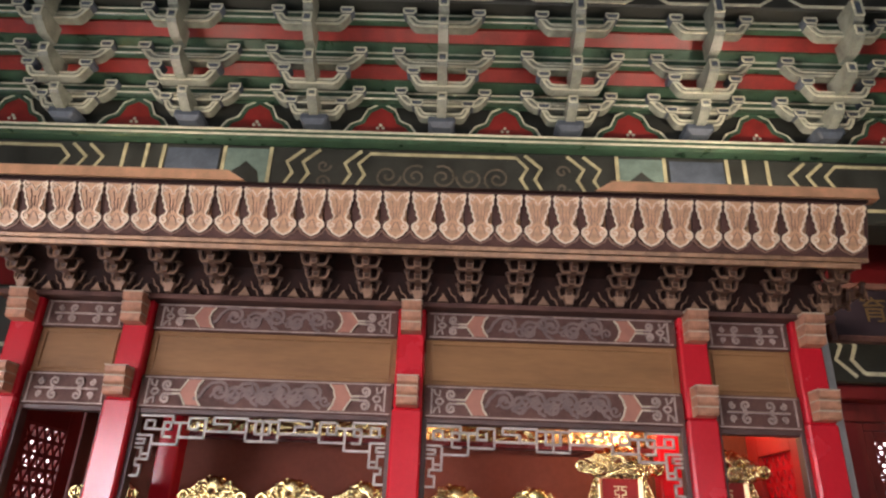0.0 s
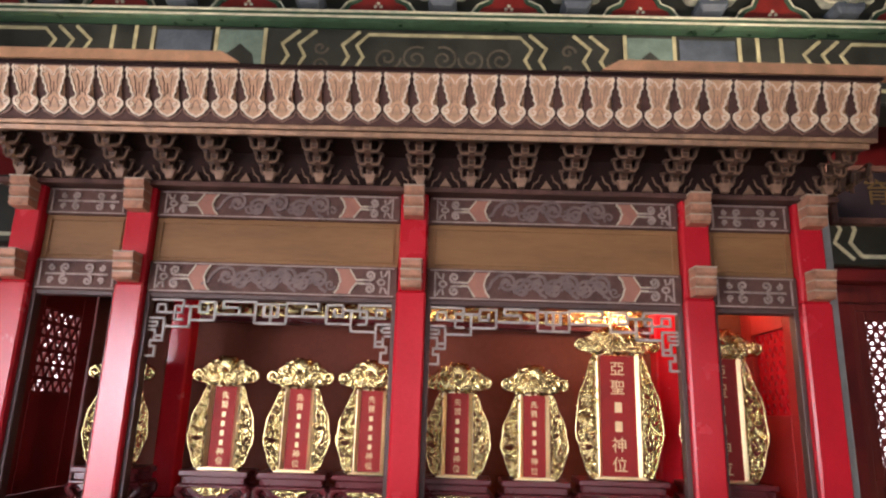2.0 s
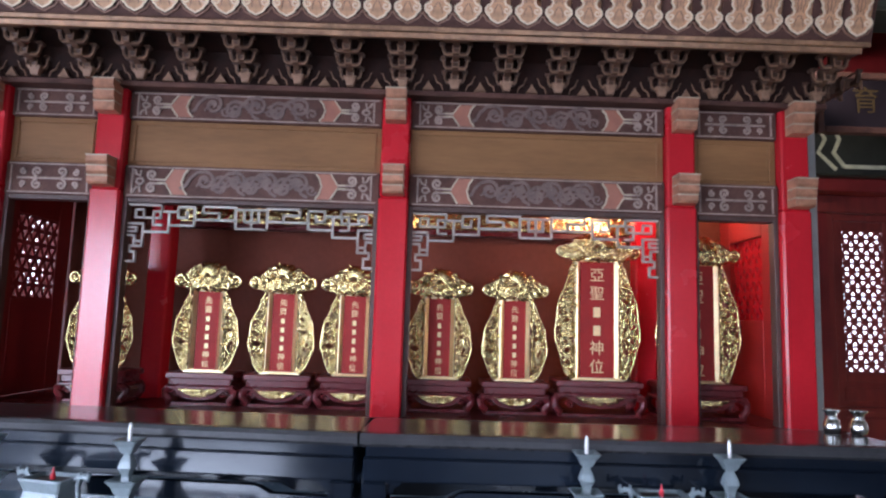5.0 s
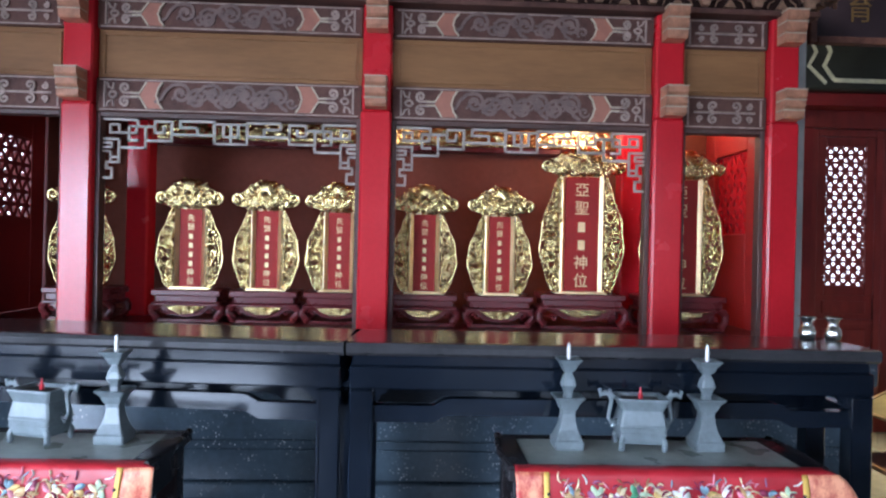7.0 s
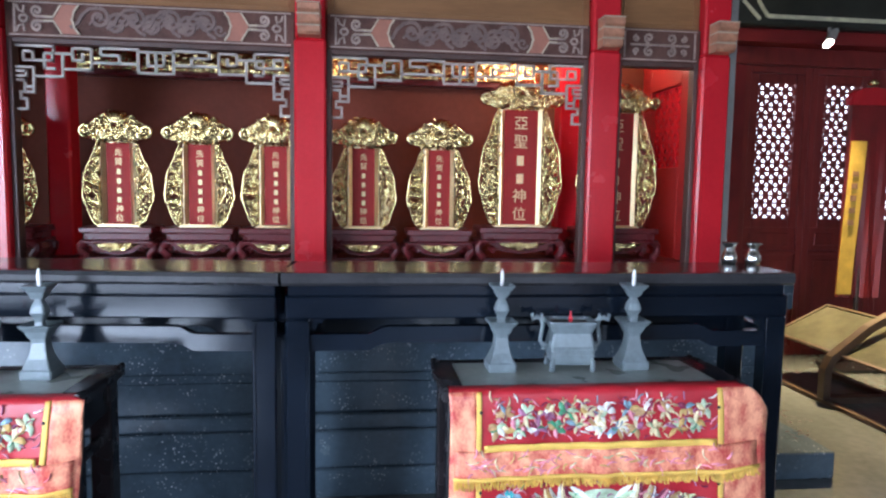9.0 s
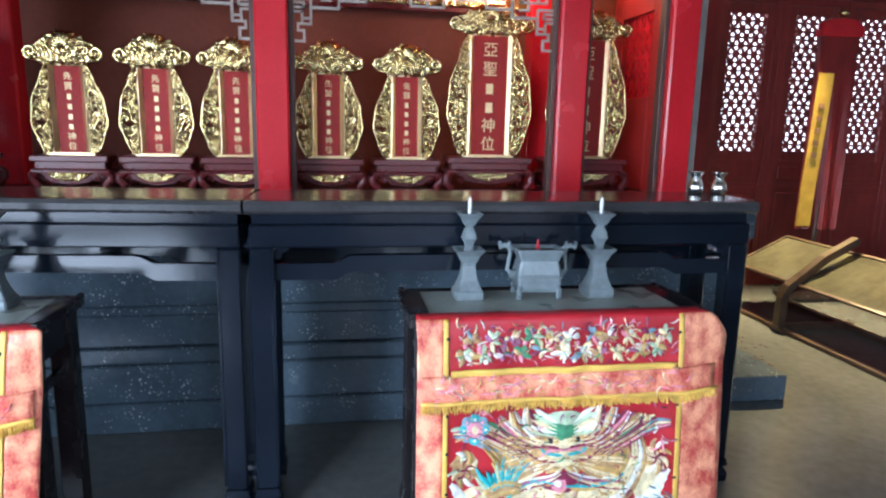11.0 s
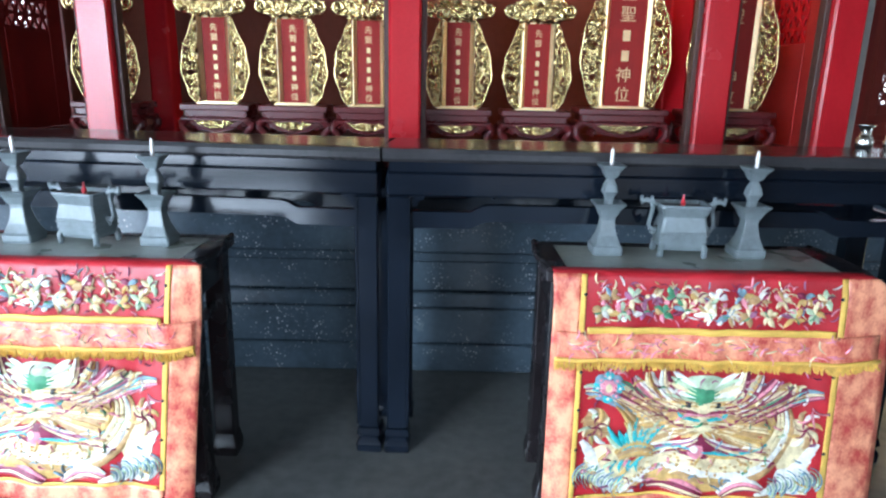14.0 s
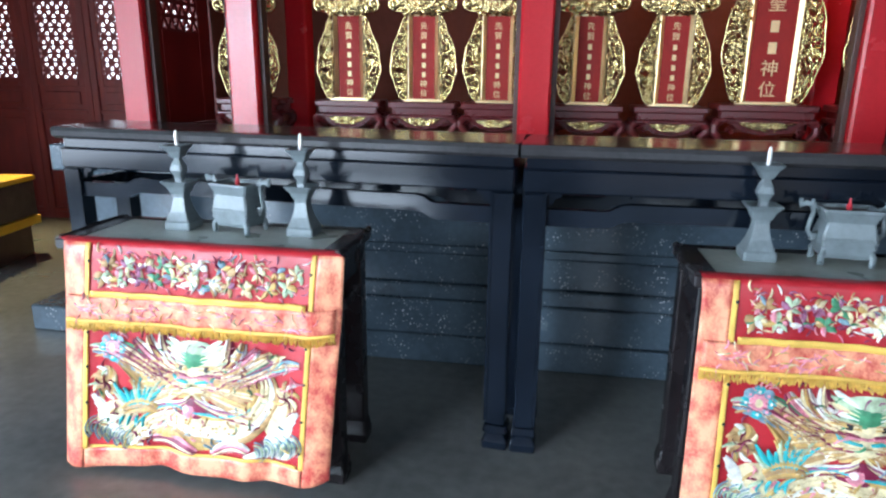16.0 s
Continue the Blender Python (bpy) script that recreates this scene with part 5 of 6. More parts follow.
def altar_cloth():
    c = thing("altar_cloth", "red satin altar cloth with silk embroidery, brocade borders and gold fringe", "cloth", group="altar cloths")
    hemline = lambda x: DROP - 0.008 + 0.004 * math.sin(x * 11)
    part("cloth", sheet(-0.515, 0.515, -0.05, DROP, 0, 60, 50, hemline), CL_RED, c)
    for e in (-1, 1):
        x0, x1 = sorted((e * 0.518, e * 0.425))
        part("border", sheet(x0, x1, 0.004, DROP, 0.004, 8, 44, hemline), BROCADE, c, "orange brocade border")
        x0, x1 = sorted((e * 0.425, e * 0.408))
        part("piping", sheet(x0, x1, 0.004, DROP - 0.08, 0.007, 3, 40), PIPING, c, "yellow piping")
    part("hem_band", sheet(-0.42, 0.42, DROP - 0.085, DROP, 0.005, 50, 5, hemline), BROCADE, c, "orange brocade hem")
    part("piping", sheet(-0.40, 0.40, DROP - 0.096, DROP - 0.084, 0.008, 50, 2), PIPING, c)
    v = part("valance", sheet(-0.50, 0.50, 0.195, 0.285, 0.012, 56, 6), BROCADE, c, "brocade valance band")
    part("piping", sheet(-0.40, 0.40, 0.175, 0.198, 0.013, 56, 2), PIPING, v)
    part("piping", sheet(-0.505, 0.505, 0.280, 0.294, 0.016, 56, 2), PIPING, v)
    rnd = random.Random(11)
    bm = bmesh.new()
    for k in range(170):
        x = -0.50 + k * 1.0 / 169
        stroke(bm, [(x, 0.290), (x + rnd.uniform(-0.004, 0.004), 0.305), (x + rnd.uniform(-0.006, 0.006), 0.290 + rnd.uniform(0.024, 0.036))], 0.0075, 0.016, 0.6)
    tagged(part("fringe", bm, FRINGE, v, "gold thread fringe"), kind="stuff")
    bm = bmesh.new()
    for e in (-1, 1):
        for s in (0.07, 0.20, 0.33, 0.46, 0.60, 0.72):
            disc(bm, e * 0.41, s, 0.006, 0.006, 0.012, 8)
    tagged(part("button", bm, EYE_BLACK, c, "small dark buttons"), kind="stuff")

    mesh = {k: bmesh.new() for k in THREADS}
    # upper row of plain upright shapes among branches
    tops = ["tan", "pale_green", "mauve", "green", "cream", "white", "slate", "tan", "cream", "gold", "pale_green"]
    skirts = ["tan", "cream", "mauve", "pale_green", "white", "maroon", "slate", "tan", "cream", "gold", "pink"]
    for k in range(220):
        x, s = rnd.uniform(-0.385, 0.385), rnd.uniform(0.032, 0.166)
        up = rnd.choice((-1.57, -1.2, -1.9, -0.6, -2.5, 0.3))
        stroke(mesh[rnd.choice(("pink", "white", "cream", "maroon", "tan", "cream", "mauve", "maroon", "slate", "pink"))], arc(x, s, up, rnd.uniform(0.02, 0.045), rnd.uniform(-2.5, 2.5), 6), rnd.uniform(0.004, 0.007), 0.007)
    for k in range(22):
        x = -0.36 + 0.0343 * k + rnd.uniform(-0.006, 0.006)
        q = 0.100 + 0.026 * (-1) ** k + rnd.uniform(-0.008, 0.008)
        a0 = rnd.uniform(0, 6.28)
        for j in range(5):
            col = tops[k // 2] if j < 3 else skirts[(k * 3 + j) % 11]
            stroke(mesh[col], arc(x, q, a0 + j * 1.26, rnd.uniform(0.032, 0.052), rnd.uniform(-1.6, 1.6), 7), rnd.uniform(0.014, 0.023), 0.010 + 0.001 * j)
        stroke(mesh["maroon" if k % 2 else "green"], arc(x, q, a0 + 0.6, 0.034, 1.5, 6), 0.005, 0.016)
        disc(mesh[("pink", "cream", "white")[k % 3]], x + rnd.uniform(-0.02, 0.02), rnd.uniform(0.06, 0.155), 0.009, 0.009, 0.014, 8)
    for e in (-1, 1):
        for k in range(6):
            stroke(mesh["white" if k % 2 else "cream"], arc(0.03 + e * 0.02, 0.125, (0 if e > 0 else math.pi) - e * (1.1 - 0.36 * k), 0.055, e * 0.6, 6), 0.011, 0.013)
    for k in range(90):
        x = rnd.uniform(-0.44, 0.44)
        stroke(mesh[rnd.choice(("pink", "cream", "pink", "gold"))], arc(x, rnd.uniform(0.212, 0.268), rnd.choice((0, 3.1)) + rnd.uniform(-0.5, 0.5), rnd.uniform(0.03, 0.06), rnd.uniform(-2, 2), 6), rnd.uniform(0.005, 0.009), 0.017)
    # the lower field: sweeping bands of silk about a round centre, over red satin
    rnd = random.Random(5)

    def bundle(path, cols, width, off, lines="maroon"):
        """Parallel bands along a path, with a thin line between each pair."""
        n, m = len(path), len(cols)
        for j, col in enumerate(cols):
            f = (j + 0.5) / m - 0.5
            pts = []
            for i in range(n):
                a, c = Vector(path[max(i - 1, 0)]), Vector(path[min(i + 1, n - 1)])
                t = (c - a).normalized()
                p = Vector(path[i]) + Vector((-t.y, t.x)) * width * f * math.sin(math.pi * (0.18 + 0.66 * i / (n - 1)))
                pts.append((min(max(p.x, -0.398), 0.398), min(max(p.y, 0.312), 0.768)))
            stroke(mesh[col], pts, width / m * 1.25, off + 0.0012 * (j % 2))
            if lines and j:
                stroke(mesh[lines], pts, 0.0035, off + 0.006)

    def bez(a, b, c, n=13):
        return [((1 - u) ** 2 * a[0] + 2 * u * (1 - u) * b[0] + u * u * c[0], (1 - u) ** 2 * a[1] + 2 * u * (1 - u) * b[1] + u * u * c[1]) for u in [i / (n - 1) for i in range(n)]]

    # broad pale grounds under the bands
    for x, s, a, b, col in ((-0.12, 0.50, 0.12, 0.06, "tan"), (0.12, 0.50, 0.12, 0.06, "tan"), (-0.30, 0.67, 0.08, 0.08, "cream"), (0.32, 0.60, 0.06, 0.11, "cream"), (0.0, 0.71, 0.17, 0.05, "gold"), (0.33, 0.71, 0.065, 0.055, "white"), (-0.345, 0.52, 0.045, 0.06, "tan")):
        disc(mesh[col], x, s, a, b, 0.002, 26)
    # bands that rise from the centre to the upper corners
    for e in (-1, 1):
        for k, cols in enumerate((("white", "cream", "maroon"), ("cream", "gold", "white"), ("maroon", "pink", "white"), ("tan", "cream", "green"), ("cream", "maroon", "tan"), ("slate", "cream", "pink"))):
            end = (e * (0.13 + 0.052 * k), 0.315 + 0.016 * k)
            bundle(bez((e * (0.05 + 0.02 * k), 0.44 + 0.012 * k), (e * (0.13 + 0.035 * k), 0.43 - 0.006 * k), end), cols, 0.052, 0.008)
        # tan fur that fans out beside the centre
        for k in range(9):
            a0 = -0.75 + 0.19 * k
            path = bez((e * 0.05, 0.47 + 0.008 * k), (e * 0.14, 0.46 + 0.012 * k + 0.05 * math.sin(a0)), (e * (0.205 + 0.012 * (k % 3)), 0.43 + 0.022 * k))
            bundle(path, (("tan", "gold"), ("gold", "cream"), ("cream", "tan"))[k % 3], 0.030, 0.009, "tan")
        for k in range(7):
            stroke(mesh[("cream", "gold", "tan")[k % 3]], bez((e * 0.012 * k, 0.530), (e * (0.02 + 0.02 * k), 0.555), (e * (0.035 + 0.026 * k), 0.562 - 0.003 * k * k)), 0.013, 0.011)
        for k in range(4):
            stroke(mesh[("white", "mauve", "cream", "maroon")[k]], bez((e * 0.012, 0.545 + 0.006 * k), (e * 0.07, 0.60 + 0.010 * k), (e * (0.21 + 0.01 * k), 0.585 + 0.016 * k)), 0.008, 0.012)
        # waves in the lower corners
        for k in range(6):
            stroke(mesh["white"], bez((e * (0.395 - 0.010 * k), 0.57 + 0.03 * k), (e * (0.345 - 0.012 * k), 0.62 + 0.025 * k), (e * (0.30 - 0.020 * k), 0.765)), 0.036, 0.005)
        for k in range(5):
            for j in range(4):
                r = 0.012 + 0.012 * j
                stroke(mesh["slate" if j % 2 else "pale_green"], arc(e * (0.375 - 0.034 * k), 0.70 + 0.012 * k - r, 0 if e > 0 else math.pi, r * 2.6, e * 2.6, 8), 0.005, 0.012)
        # small cream curls at the sides
        for k in range(8):
            a0 = k * 0.8
            stroke(mesh[("cream", "tan", "white", "gold")[k % 4]], arc(e * 0.345 + 0.012 * math.cos(a0), 0.525 + 0.03 * math.sin(a0), a0, 0.058, 1.8 * e, 7), 0.017, 0.008)
        for k in range(5):
            stroke(mesh["maroon"], arc(e * 0.345, 0.525, k * 1.26, 0.05, 2.2, 7), 0.0035, 0.014)
    # long pale body that coils along the bottom and up one side
    body = bez((-0.26, 0.765), (-0.14, 0.60), (0.02, 0.665), 12)[:-1] + bez((0.02, 0.665), (0.16, 0.70), (0.24, 0.60), 12)[:-1] + bez((0.24, 0.60), (0.30, 0.52), (0.255, 0.44), 9)
    bundle(body, ("gold", "cream", "cream", "white", "tan"), 0.125, 0.007, None)
    stroke(mesh["teal"], [(x - 0.004, s - 0.058 * math.sin(math.pi * min(1, 0.2 + i / 40))) for i, (x, s) in enumerate(body[:22])], 0.014, 0.013)
    for k in range(60):
        i = rnd.randrange(2, len(body) - 3)
        x, s = body[i]
        disc(mesh["tan" if k % 2 else "gold"], x + rnd.uniform(-0.03, 0.03), s + rnd.uniform(-0.03, 0.03), 0.006, 0.005, 0.013, 6)
    bundle(bez((-0.16, 0.735), (-0.06, 0.72), (0.02, 0.765)), ("pink", "maroon", "cream"), 0.05, 0.012)
    bundle(bez((0.08, 0.765), (0.15, 0.70), (0.22, 0.74)), ("white", "pink", "cream"), 0.05, 0.012)
    # golden coil and its turquoise plumes
    coil = bez((-0.285, 0.43), (-0.20, 0.50), (-0.205, 0.53), 8)[:-1] + bez((-0.205, 0.53), (-0.20, 0.56), (-0.245, 0.50), 6)
    bundle(coil, ("gold", "tan", "gold"), 0.06, 0.009, "tan")
    bundle(bez((-0.27, 0.625), (-0.21, 0.585), (-0.145, 0.615)), ("gold", "tan", "gold"), 0.062, 0.019, "tan")
    for k in range(10):
        a0 = math.radians(205 + 9.5 * k)
        stroke(mesh["teal" if k % 4 else "pale_green"], arc(-0.235 + 0.006 * k, 0.615 - 0.001 * k, a0, 0.112 + 0.03 * math.sin(k * 1.7), 0.55, 9), 0.020, 0.015 + 0.001 * (k % 2))
    for k in range(4):
        stroke(mesh["teal"], arc(-0.27 + 0.025 * k, 0.645, 2.4 - 0.12 * k, 0.05, -0.8, 7), 0.014, 0.015)
    # bright flame in the other upper corner
    for k in range(8):
        stroke(mesh[("cream", "gold", "pale_green", "teal")[k % 4]], arc(0.275, 0.445 - 0.003 * k, -0.95 + 0.17 * k, 0.10 - 0.004 * k, -0.7, 8), 0.020, 0.010)
    for k in range(3):
        stroke(mesh["pink"], arc(0.36, 0.44 + 0.012 * k, 1.3, 0.07, -2.0 + 2.2 * k, 8), 0.006, 0.012)
    # flower wheel with blue petals
    fx, fs = -0.315, 0.385
    for k in range(8):
        a = k * math.pi / 4
        disc(mesh["slate" if k % 2 else "teal"], fx + 0.037 * math.cos(a), fs + 0.037 * math.sin(a), 0.019, 0.019, 0.013)
        disc(mesh["pink" if k % 2 else "white"], fx + 0.037 * math.cos(a), fs + 0.037 * math.sin(a), 0.010, 0.010, 0.016, 8)
    disc(mesh["pink"], fx, fs, 0.031, 0.031, 0.017)
    disc(mesh["cream"], fx, fs, 0.020, 0.022, 0.020)
    for k in range(4):
        stroke(mesh["pink"], arc(fx - 0.01 + 0.012 * k, fs - 0.05, -2.4 + 0.5 * k, 0.05, 2.5, 7), 0.006, 0.013)
    # centre medallion
    disc(mesh["cream"], 0, 0.43, 0.080, 0.075, 0.008, 22)
    disc(mesh["pale_green"], 0, 0.372, 0.074, 0.040, 0.012, 20)
    disc(mesh["green"], -0.004, 0.400, 0.056, 0.038, 0.016, 18)
    disc(mesh["pale_green"], 0.0, 0.366, 0.040, 0.016, 0.018, 14)
    for e in (-1, 1):
        for k in range(6):
            stroke(mesh[("white", "pale_green", "cream")[k % 3]], bez((e * 0.03, 0.375 + 0.012 * k), (e * 0.085, 0.345 + 0.020 * k), (e * (0.105 + 0.006 * k), 0.325 + 0.020 * k), 9), 0.020, 0.013)
        for k in range(7):
            stroke(mesh[("tan", "gold", "cream", "maroon")[k % 4]], bez((e * 0.02, 0.43 + 0.012 * k), (e * 0.07, 0.425 + 0.012 * k), (e * 0.115, 0.415 + 0.018 * k), 9), 0.017, 0.013 + 0.001 * (k % 2))
        for k in range(4):
            stroke(mesh["teal"], arc(e * (0.012 + 0.012 * k), 0.488, (0.35 if e > 0 else math.pi - 0.35), 0.05, -e * (1.0 + 0.3 * k), 7), 0.012, 0.018)
        stroke(mesh["pink"], bez((0, 0.470), (e * 0.05, 0.462), (e * 0.085, 0.500)), 0.012, 0.020)
        stroke(mesh["maroon"], bez((e * 0.03, 0.515), (e * 0.09, 0.53), (e * 0.13, 0.475)), 0.014, 0.014)
    disc(mesh["cream"], 0, 0.520, 0.060, 0.014, 0.014)
    disc(mesh["maroon"], -0.01, 0.595, 0.062, 0.045, 0.012, 18)
    disc(mesh["pink"], -0.012, 0.600, 0.029, 0.029, 0.017)
    disc(mesh["white"], -0.018, 0.594, 0.016, 0.015, 0.021)
    for k in range(45):
        x, s = rnd.uniform(-0.36, 0.36), rnd.uniform(0.335, 0.745)
        a0 = math.atan2(s - 0.47, x) + rnd.uniform(-0.5, 0.5)
        stroke(mesh[rnd.choice(("cream", "white", "gold", "tan", "pale_green", "pink"))], arc(x, s, a0, rnd.uniform(0.03, 0.06), rnd.uniform(-2, 2), 7), rnd.uniform(0.008, 0.015), 0.013)
    for k in range(70):
        x, s = rnd.uniform(-0.38, 0.38), rnd.uniform(0.325, 0.755)
        stroke(mesh[rnd.choice(("maroon", "mauve", "pink", "green", "maroon", "slate"))], arc(x, s, rnd.uniform(0, 6.28), rnd.uniform(0.025, 0.05), rnd.uniform(-2.5, 2.5), 7), rnd.uniform(0.003, 0.005), 0.015)
    for k, b in mesh.items():
        tagged(part("embroidery", b, THREADS[k], c, k.replace("_", " ") + " silk embroidery"), kind="stuff")
    for e in (-1, 1):
        bm = bmesh.new()
        disc(bm, e * 0.049, 0.440, 0.012, 0.012, 0.018)
        part("dot", bm, EYE_BLACK, c, "black round dot")
    return c


cloth = altar_cloth()
cloth.matrix_basis = pose(TX[0] + 0.005, 0, 0)
FLARE[:] = [0.085, 0.0, 0.0]
cloth = altar_cloth()
cloth["label"] = "red satin altar cloth with silk embroidery, its corner flaring outwards"
cloth.matrix_basis = pose(TX[1] + 0.005, 0, 0)

# ---- pewter candlesticks and censers ----


def candlestick():
    s = thing("candlestick", "square grey pewter candlestick with two trays and a pale spike", "candlestick", group="pewter candlesticks")
    bm = bmesh.new()
    loft(bm, [square_ring(r, r, z, 0.10) for r, z in ((0.054, 0.0), (0.056, 0.008), (0.056, 0.026), (0.050, 0.032), (0.046, 0.040), (0.036, 0.062), (0.029, 0.085), (0.025, 0.112), (0.027, 0.126))])
    b = part("base", bm, PEWTER, s)
    part("slot", block(-0.022, 0.022, -0.0535, -0.050, 0.008, 0.018, b=0.001), EYE_BLACK, b, "dark cut slot")
    bm = bmesh.new()
    loft(bm, [square_ring(r, r, z, 0.10) for r, z in ((0.030, 0.126), (0.036, 0.138), (0.040, 0.148), (0.058, 0.168), (0.054, 0.171), (0.036, 0.158))])
    part("lower_tray", bm, PEWTER, s)
    bm = bmesh.new()
    loft(bm, [square_ring(r, r, z, 0.22) for r, z in ((0.018, 0.155), (0.014, 0.176), (0.018, 0.190), (0.027, 0.206), (0.022, 0.226), (0.013, 0.244), (0.013, 0.252))])
    part("knop", bm, PEWTER, s)
    bm = bmesh.new()
    loft(bm, [square_ring(r, r, z, 0.12) for r, z in ((0.018, 0.250), (0.026, 0.262), (0.030, 0.272), (0.047, 0.291), (0.043, 0.294), (0.028, 0.282))])
    part("upper_tray", bm, PEWTER, s)
    bm = bmesh.new()
    loft(bm, [round_ring(r, z, 10) for r, z in ((0.007, 0.28), (0.007, 0.325), (0.0055, 0.338), (0.002, 0.345))])
    part("spike", bm, CREAM_WAX, s, "pale spike")
    return s


CREAM_WAX = mat("pale_metal_spike", (0.78, 0.76, 0.72), 0.35, 0.2, 20, 0.1, 60, 0.1, 0.001)
cs0 = candlestick()
CY = 2.53
for q in cs0.children_recursive:
    q.data.transform(Matrix.Diagonal((0.93, 0.93, 1.08, 1)))
cs0.matrix_basis = pose(-1.548, CY, TH - 0.002)
for x in (-1.062, 0.534, 1.038):
    copy_thing(cs0, pose(x, CY, TH - 0.002))


def censer():
    s = thing("censer", "square grey pewter censer with curled handles on four feet", "censer", group="pewter censers")
    bm = bmesh.new()
    loft(bm, [square_ring(a, b, z, 0.10) for a, b, z in ((0.082, 0.060, 0.022), (0.092, 0.068, 0.034), (0.094, 0.070, 0.050), (0.098, 0.072, 0.085), (0.096, 0.070, 0.092), (0.088, 0.064, 0.118), (0.084, 0.062, 0.128), (0.088, 0.064, 0.134), (0.100, 0.074, 0.156), (0.104, 0.078, 0.160), (0.104, 0.078, 0.168), (0.092, 0.066, 0.168), (0.080, 0.056, 0.150))])
    part("body", bm, PEWTER, s)
    bm = bmesh.new()
    for z, a, b in ((0.070, 0.0975, 0.0725), (0.052, 0.0955, 0.0715)):
        bx(bm, -a, a, -b - 0.001, b + 0.001, z, z + 0.006, 0.001)
    part("band", bm, PEWTER, s)
    for ex in (-1, 1):
        for ey in (-1, 1):
            bm = bmesh.new()
            tube(bm, [(ex * 0.078, ey * 0.056, 0.045), (ex * 0.090, ey * 0.066, 0.028), (ex * 0.088, ey * 0.064, 0.010), (ex * 0.094, ey * 0.070, 0.003)], 0.013, 7)
            part("foot", bm, PEWTER, s)
        bm = bmesh.new()
        path = [(ex * 0.094, 0, 0.085), (ex * 0.122, 0, 0.080), (ex * 0.134, 0, 0.094), (ex * 0.128, 0, 0.125), (ex * 0.122, 0, 0.150), (ex * 0.132, 0, 0.172), (ex * 0.152, 0, 0.176), (ex * 0.168, 0, 0.168), (ex * 0.172, 0, 0.188)]
        tube(bm, path, 0.009, 7)
        tube(bm, [(ex * 0.100, 0, 0.160), (ex * 0.118, 0, 0.166), (ex * 0.130, 0, 0.178), (ex * 0.128, 0, 0.188)], 0.008, 6)
        tube(bm, [(ex * 0.096, 0, 0.082), (ex * 0.112, 0, 0.066), (ex * 0.122, 0, 0.072)], 0.008, 6)
        for f in bm.faces:
            f.smooth = True
        part("handle", bm, PEWTER, s, "curled handle")
    bm = bmesh.new()
    loft(bm, [square_ring(0.080, 0.056, 0.152), square_ring(0.080, 0.056, 0.158)])
    part("ash", bm, mat("incense_ash", (0.10, 0.09, 0.085), 0.9, 0, 30, 0.3, 150, 0.6, 0.003), s)
    bm = bmesh.new()
    loft(bm, [round_ring(r, z, 8) for r, z in ((0.010, 0.155), (0.011, 0.172), (0.006, 0.180), (0.003, 0.196))])
    part("incense_stub", bm, CL_RED, s, "red incense stub")
    return s


ce = censer()
for q in ce.children_recursive:
    q.data.transform(Matrix.Diagonal((0.84, 0.82, 1.10, 1)))
ce.matrix_basis = pose(-1.315, CY, TH - 0.002, 0, 0, -14)
copy_thing(ce, pose(0.797, CY, TH - 0.002, 0, 0, -4))

# ---- steel vases on the altar table ----


def vase():
    v = thing("vase", "small polished steel vase on the end of the altar table", "vase", group="steel vases")
    bm = bmesh.new()
    loft(bm, [round_ring(r, z, 20) for r, z in ((0.026, 0.0), (0.030, 0.004), (0.034, 0.020), (0.034, 0.034), (0.026, 0.052), (0.019, 0.066), (0.024, 0.082), (0.036, 0.094), (0.036, 0.097), (0.020, 0.090))])
    for f in bm.faces:
        f.smooth = True
    part("body", bm, STEEL, v)
    bm = bmesh.new()
    loft(bm, [round_ring(r, z, 20) for r, z in ((0.0195, 0.062), (0.022, 0.065), (0.0195, 0.068))])
    part("collar", bm, STEEL, v)
    return v


va = vase()
va.matrix_basis = pose(1.645, 2.93, 1.233)
copy_thing(va, pose(1.745, 2.91, 1.233))

# ---- beside the shrine: plaque, banner, spotlight, display stands ----
pq = thing("plaque", "dark hanging plaque with brown border and a dull gold character", "plaque")
bm = frame_bm(2.58, 3.75, 3.02, 3.46, 4.52, 4.58, 0.05, 0.008)
part("border", bm, GROUND_BROWN, pq, "worn brown border")
part("board", block(2.63, 3.70, 4.54, 4.57, 3.07, 3.41, b=0.002), mat("blackish_lacquer", (0.018, 0.012, 0.016), 0.35, 0, 5, 0.3, 50, 0.1, 0.002), pq)
me = text_mesh("育", 0.20)
me.materials.append(mat("aged_gilt", (0.13, 0.085, 0.035), 0.45, 0.4, 20, 0.2, 60, 0.1, 0.001))
o = new("lettering", me)
o.parent, o.location = pq, (2.93, 4.538, 3.25)
bm = bmesh.new()
for x in (2.75, 3.6):
    bx(bm, x - 0.012, x + 0.012, 4.55, 4.575, 3.44, 4.03, 0.002)
part("hanger", bm, BRACKET_DARK, pq)

spot_glow = glow("lit_lamp_face", (1.0, 0.86, 0.62), 22)


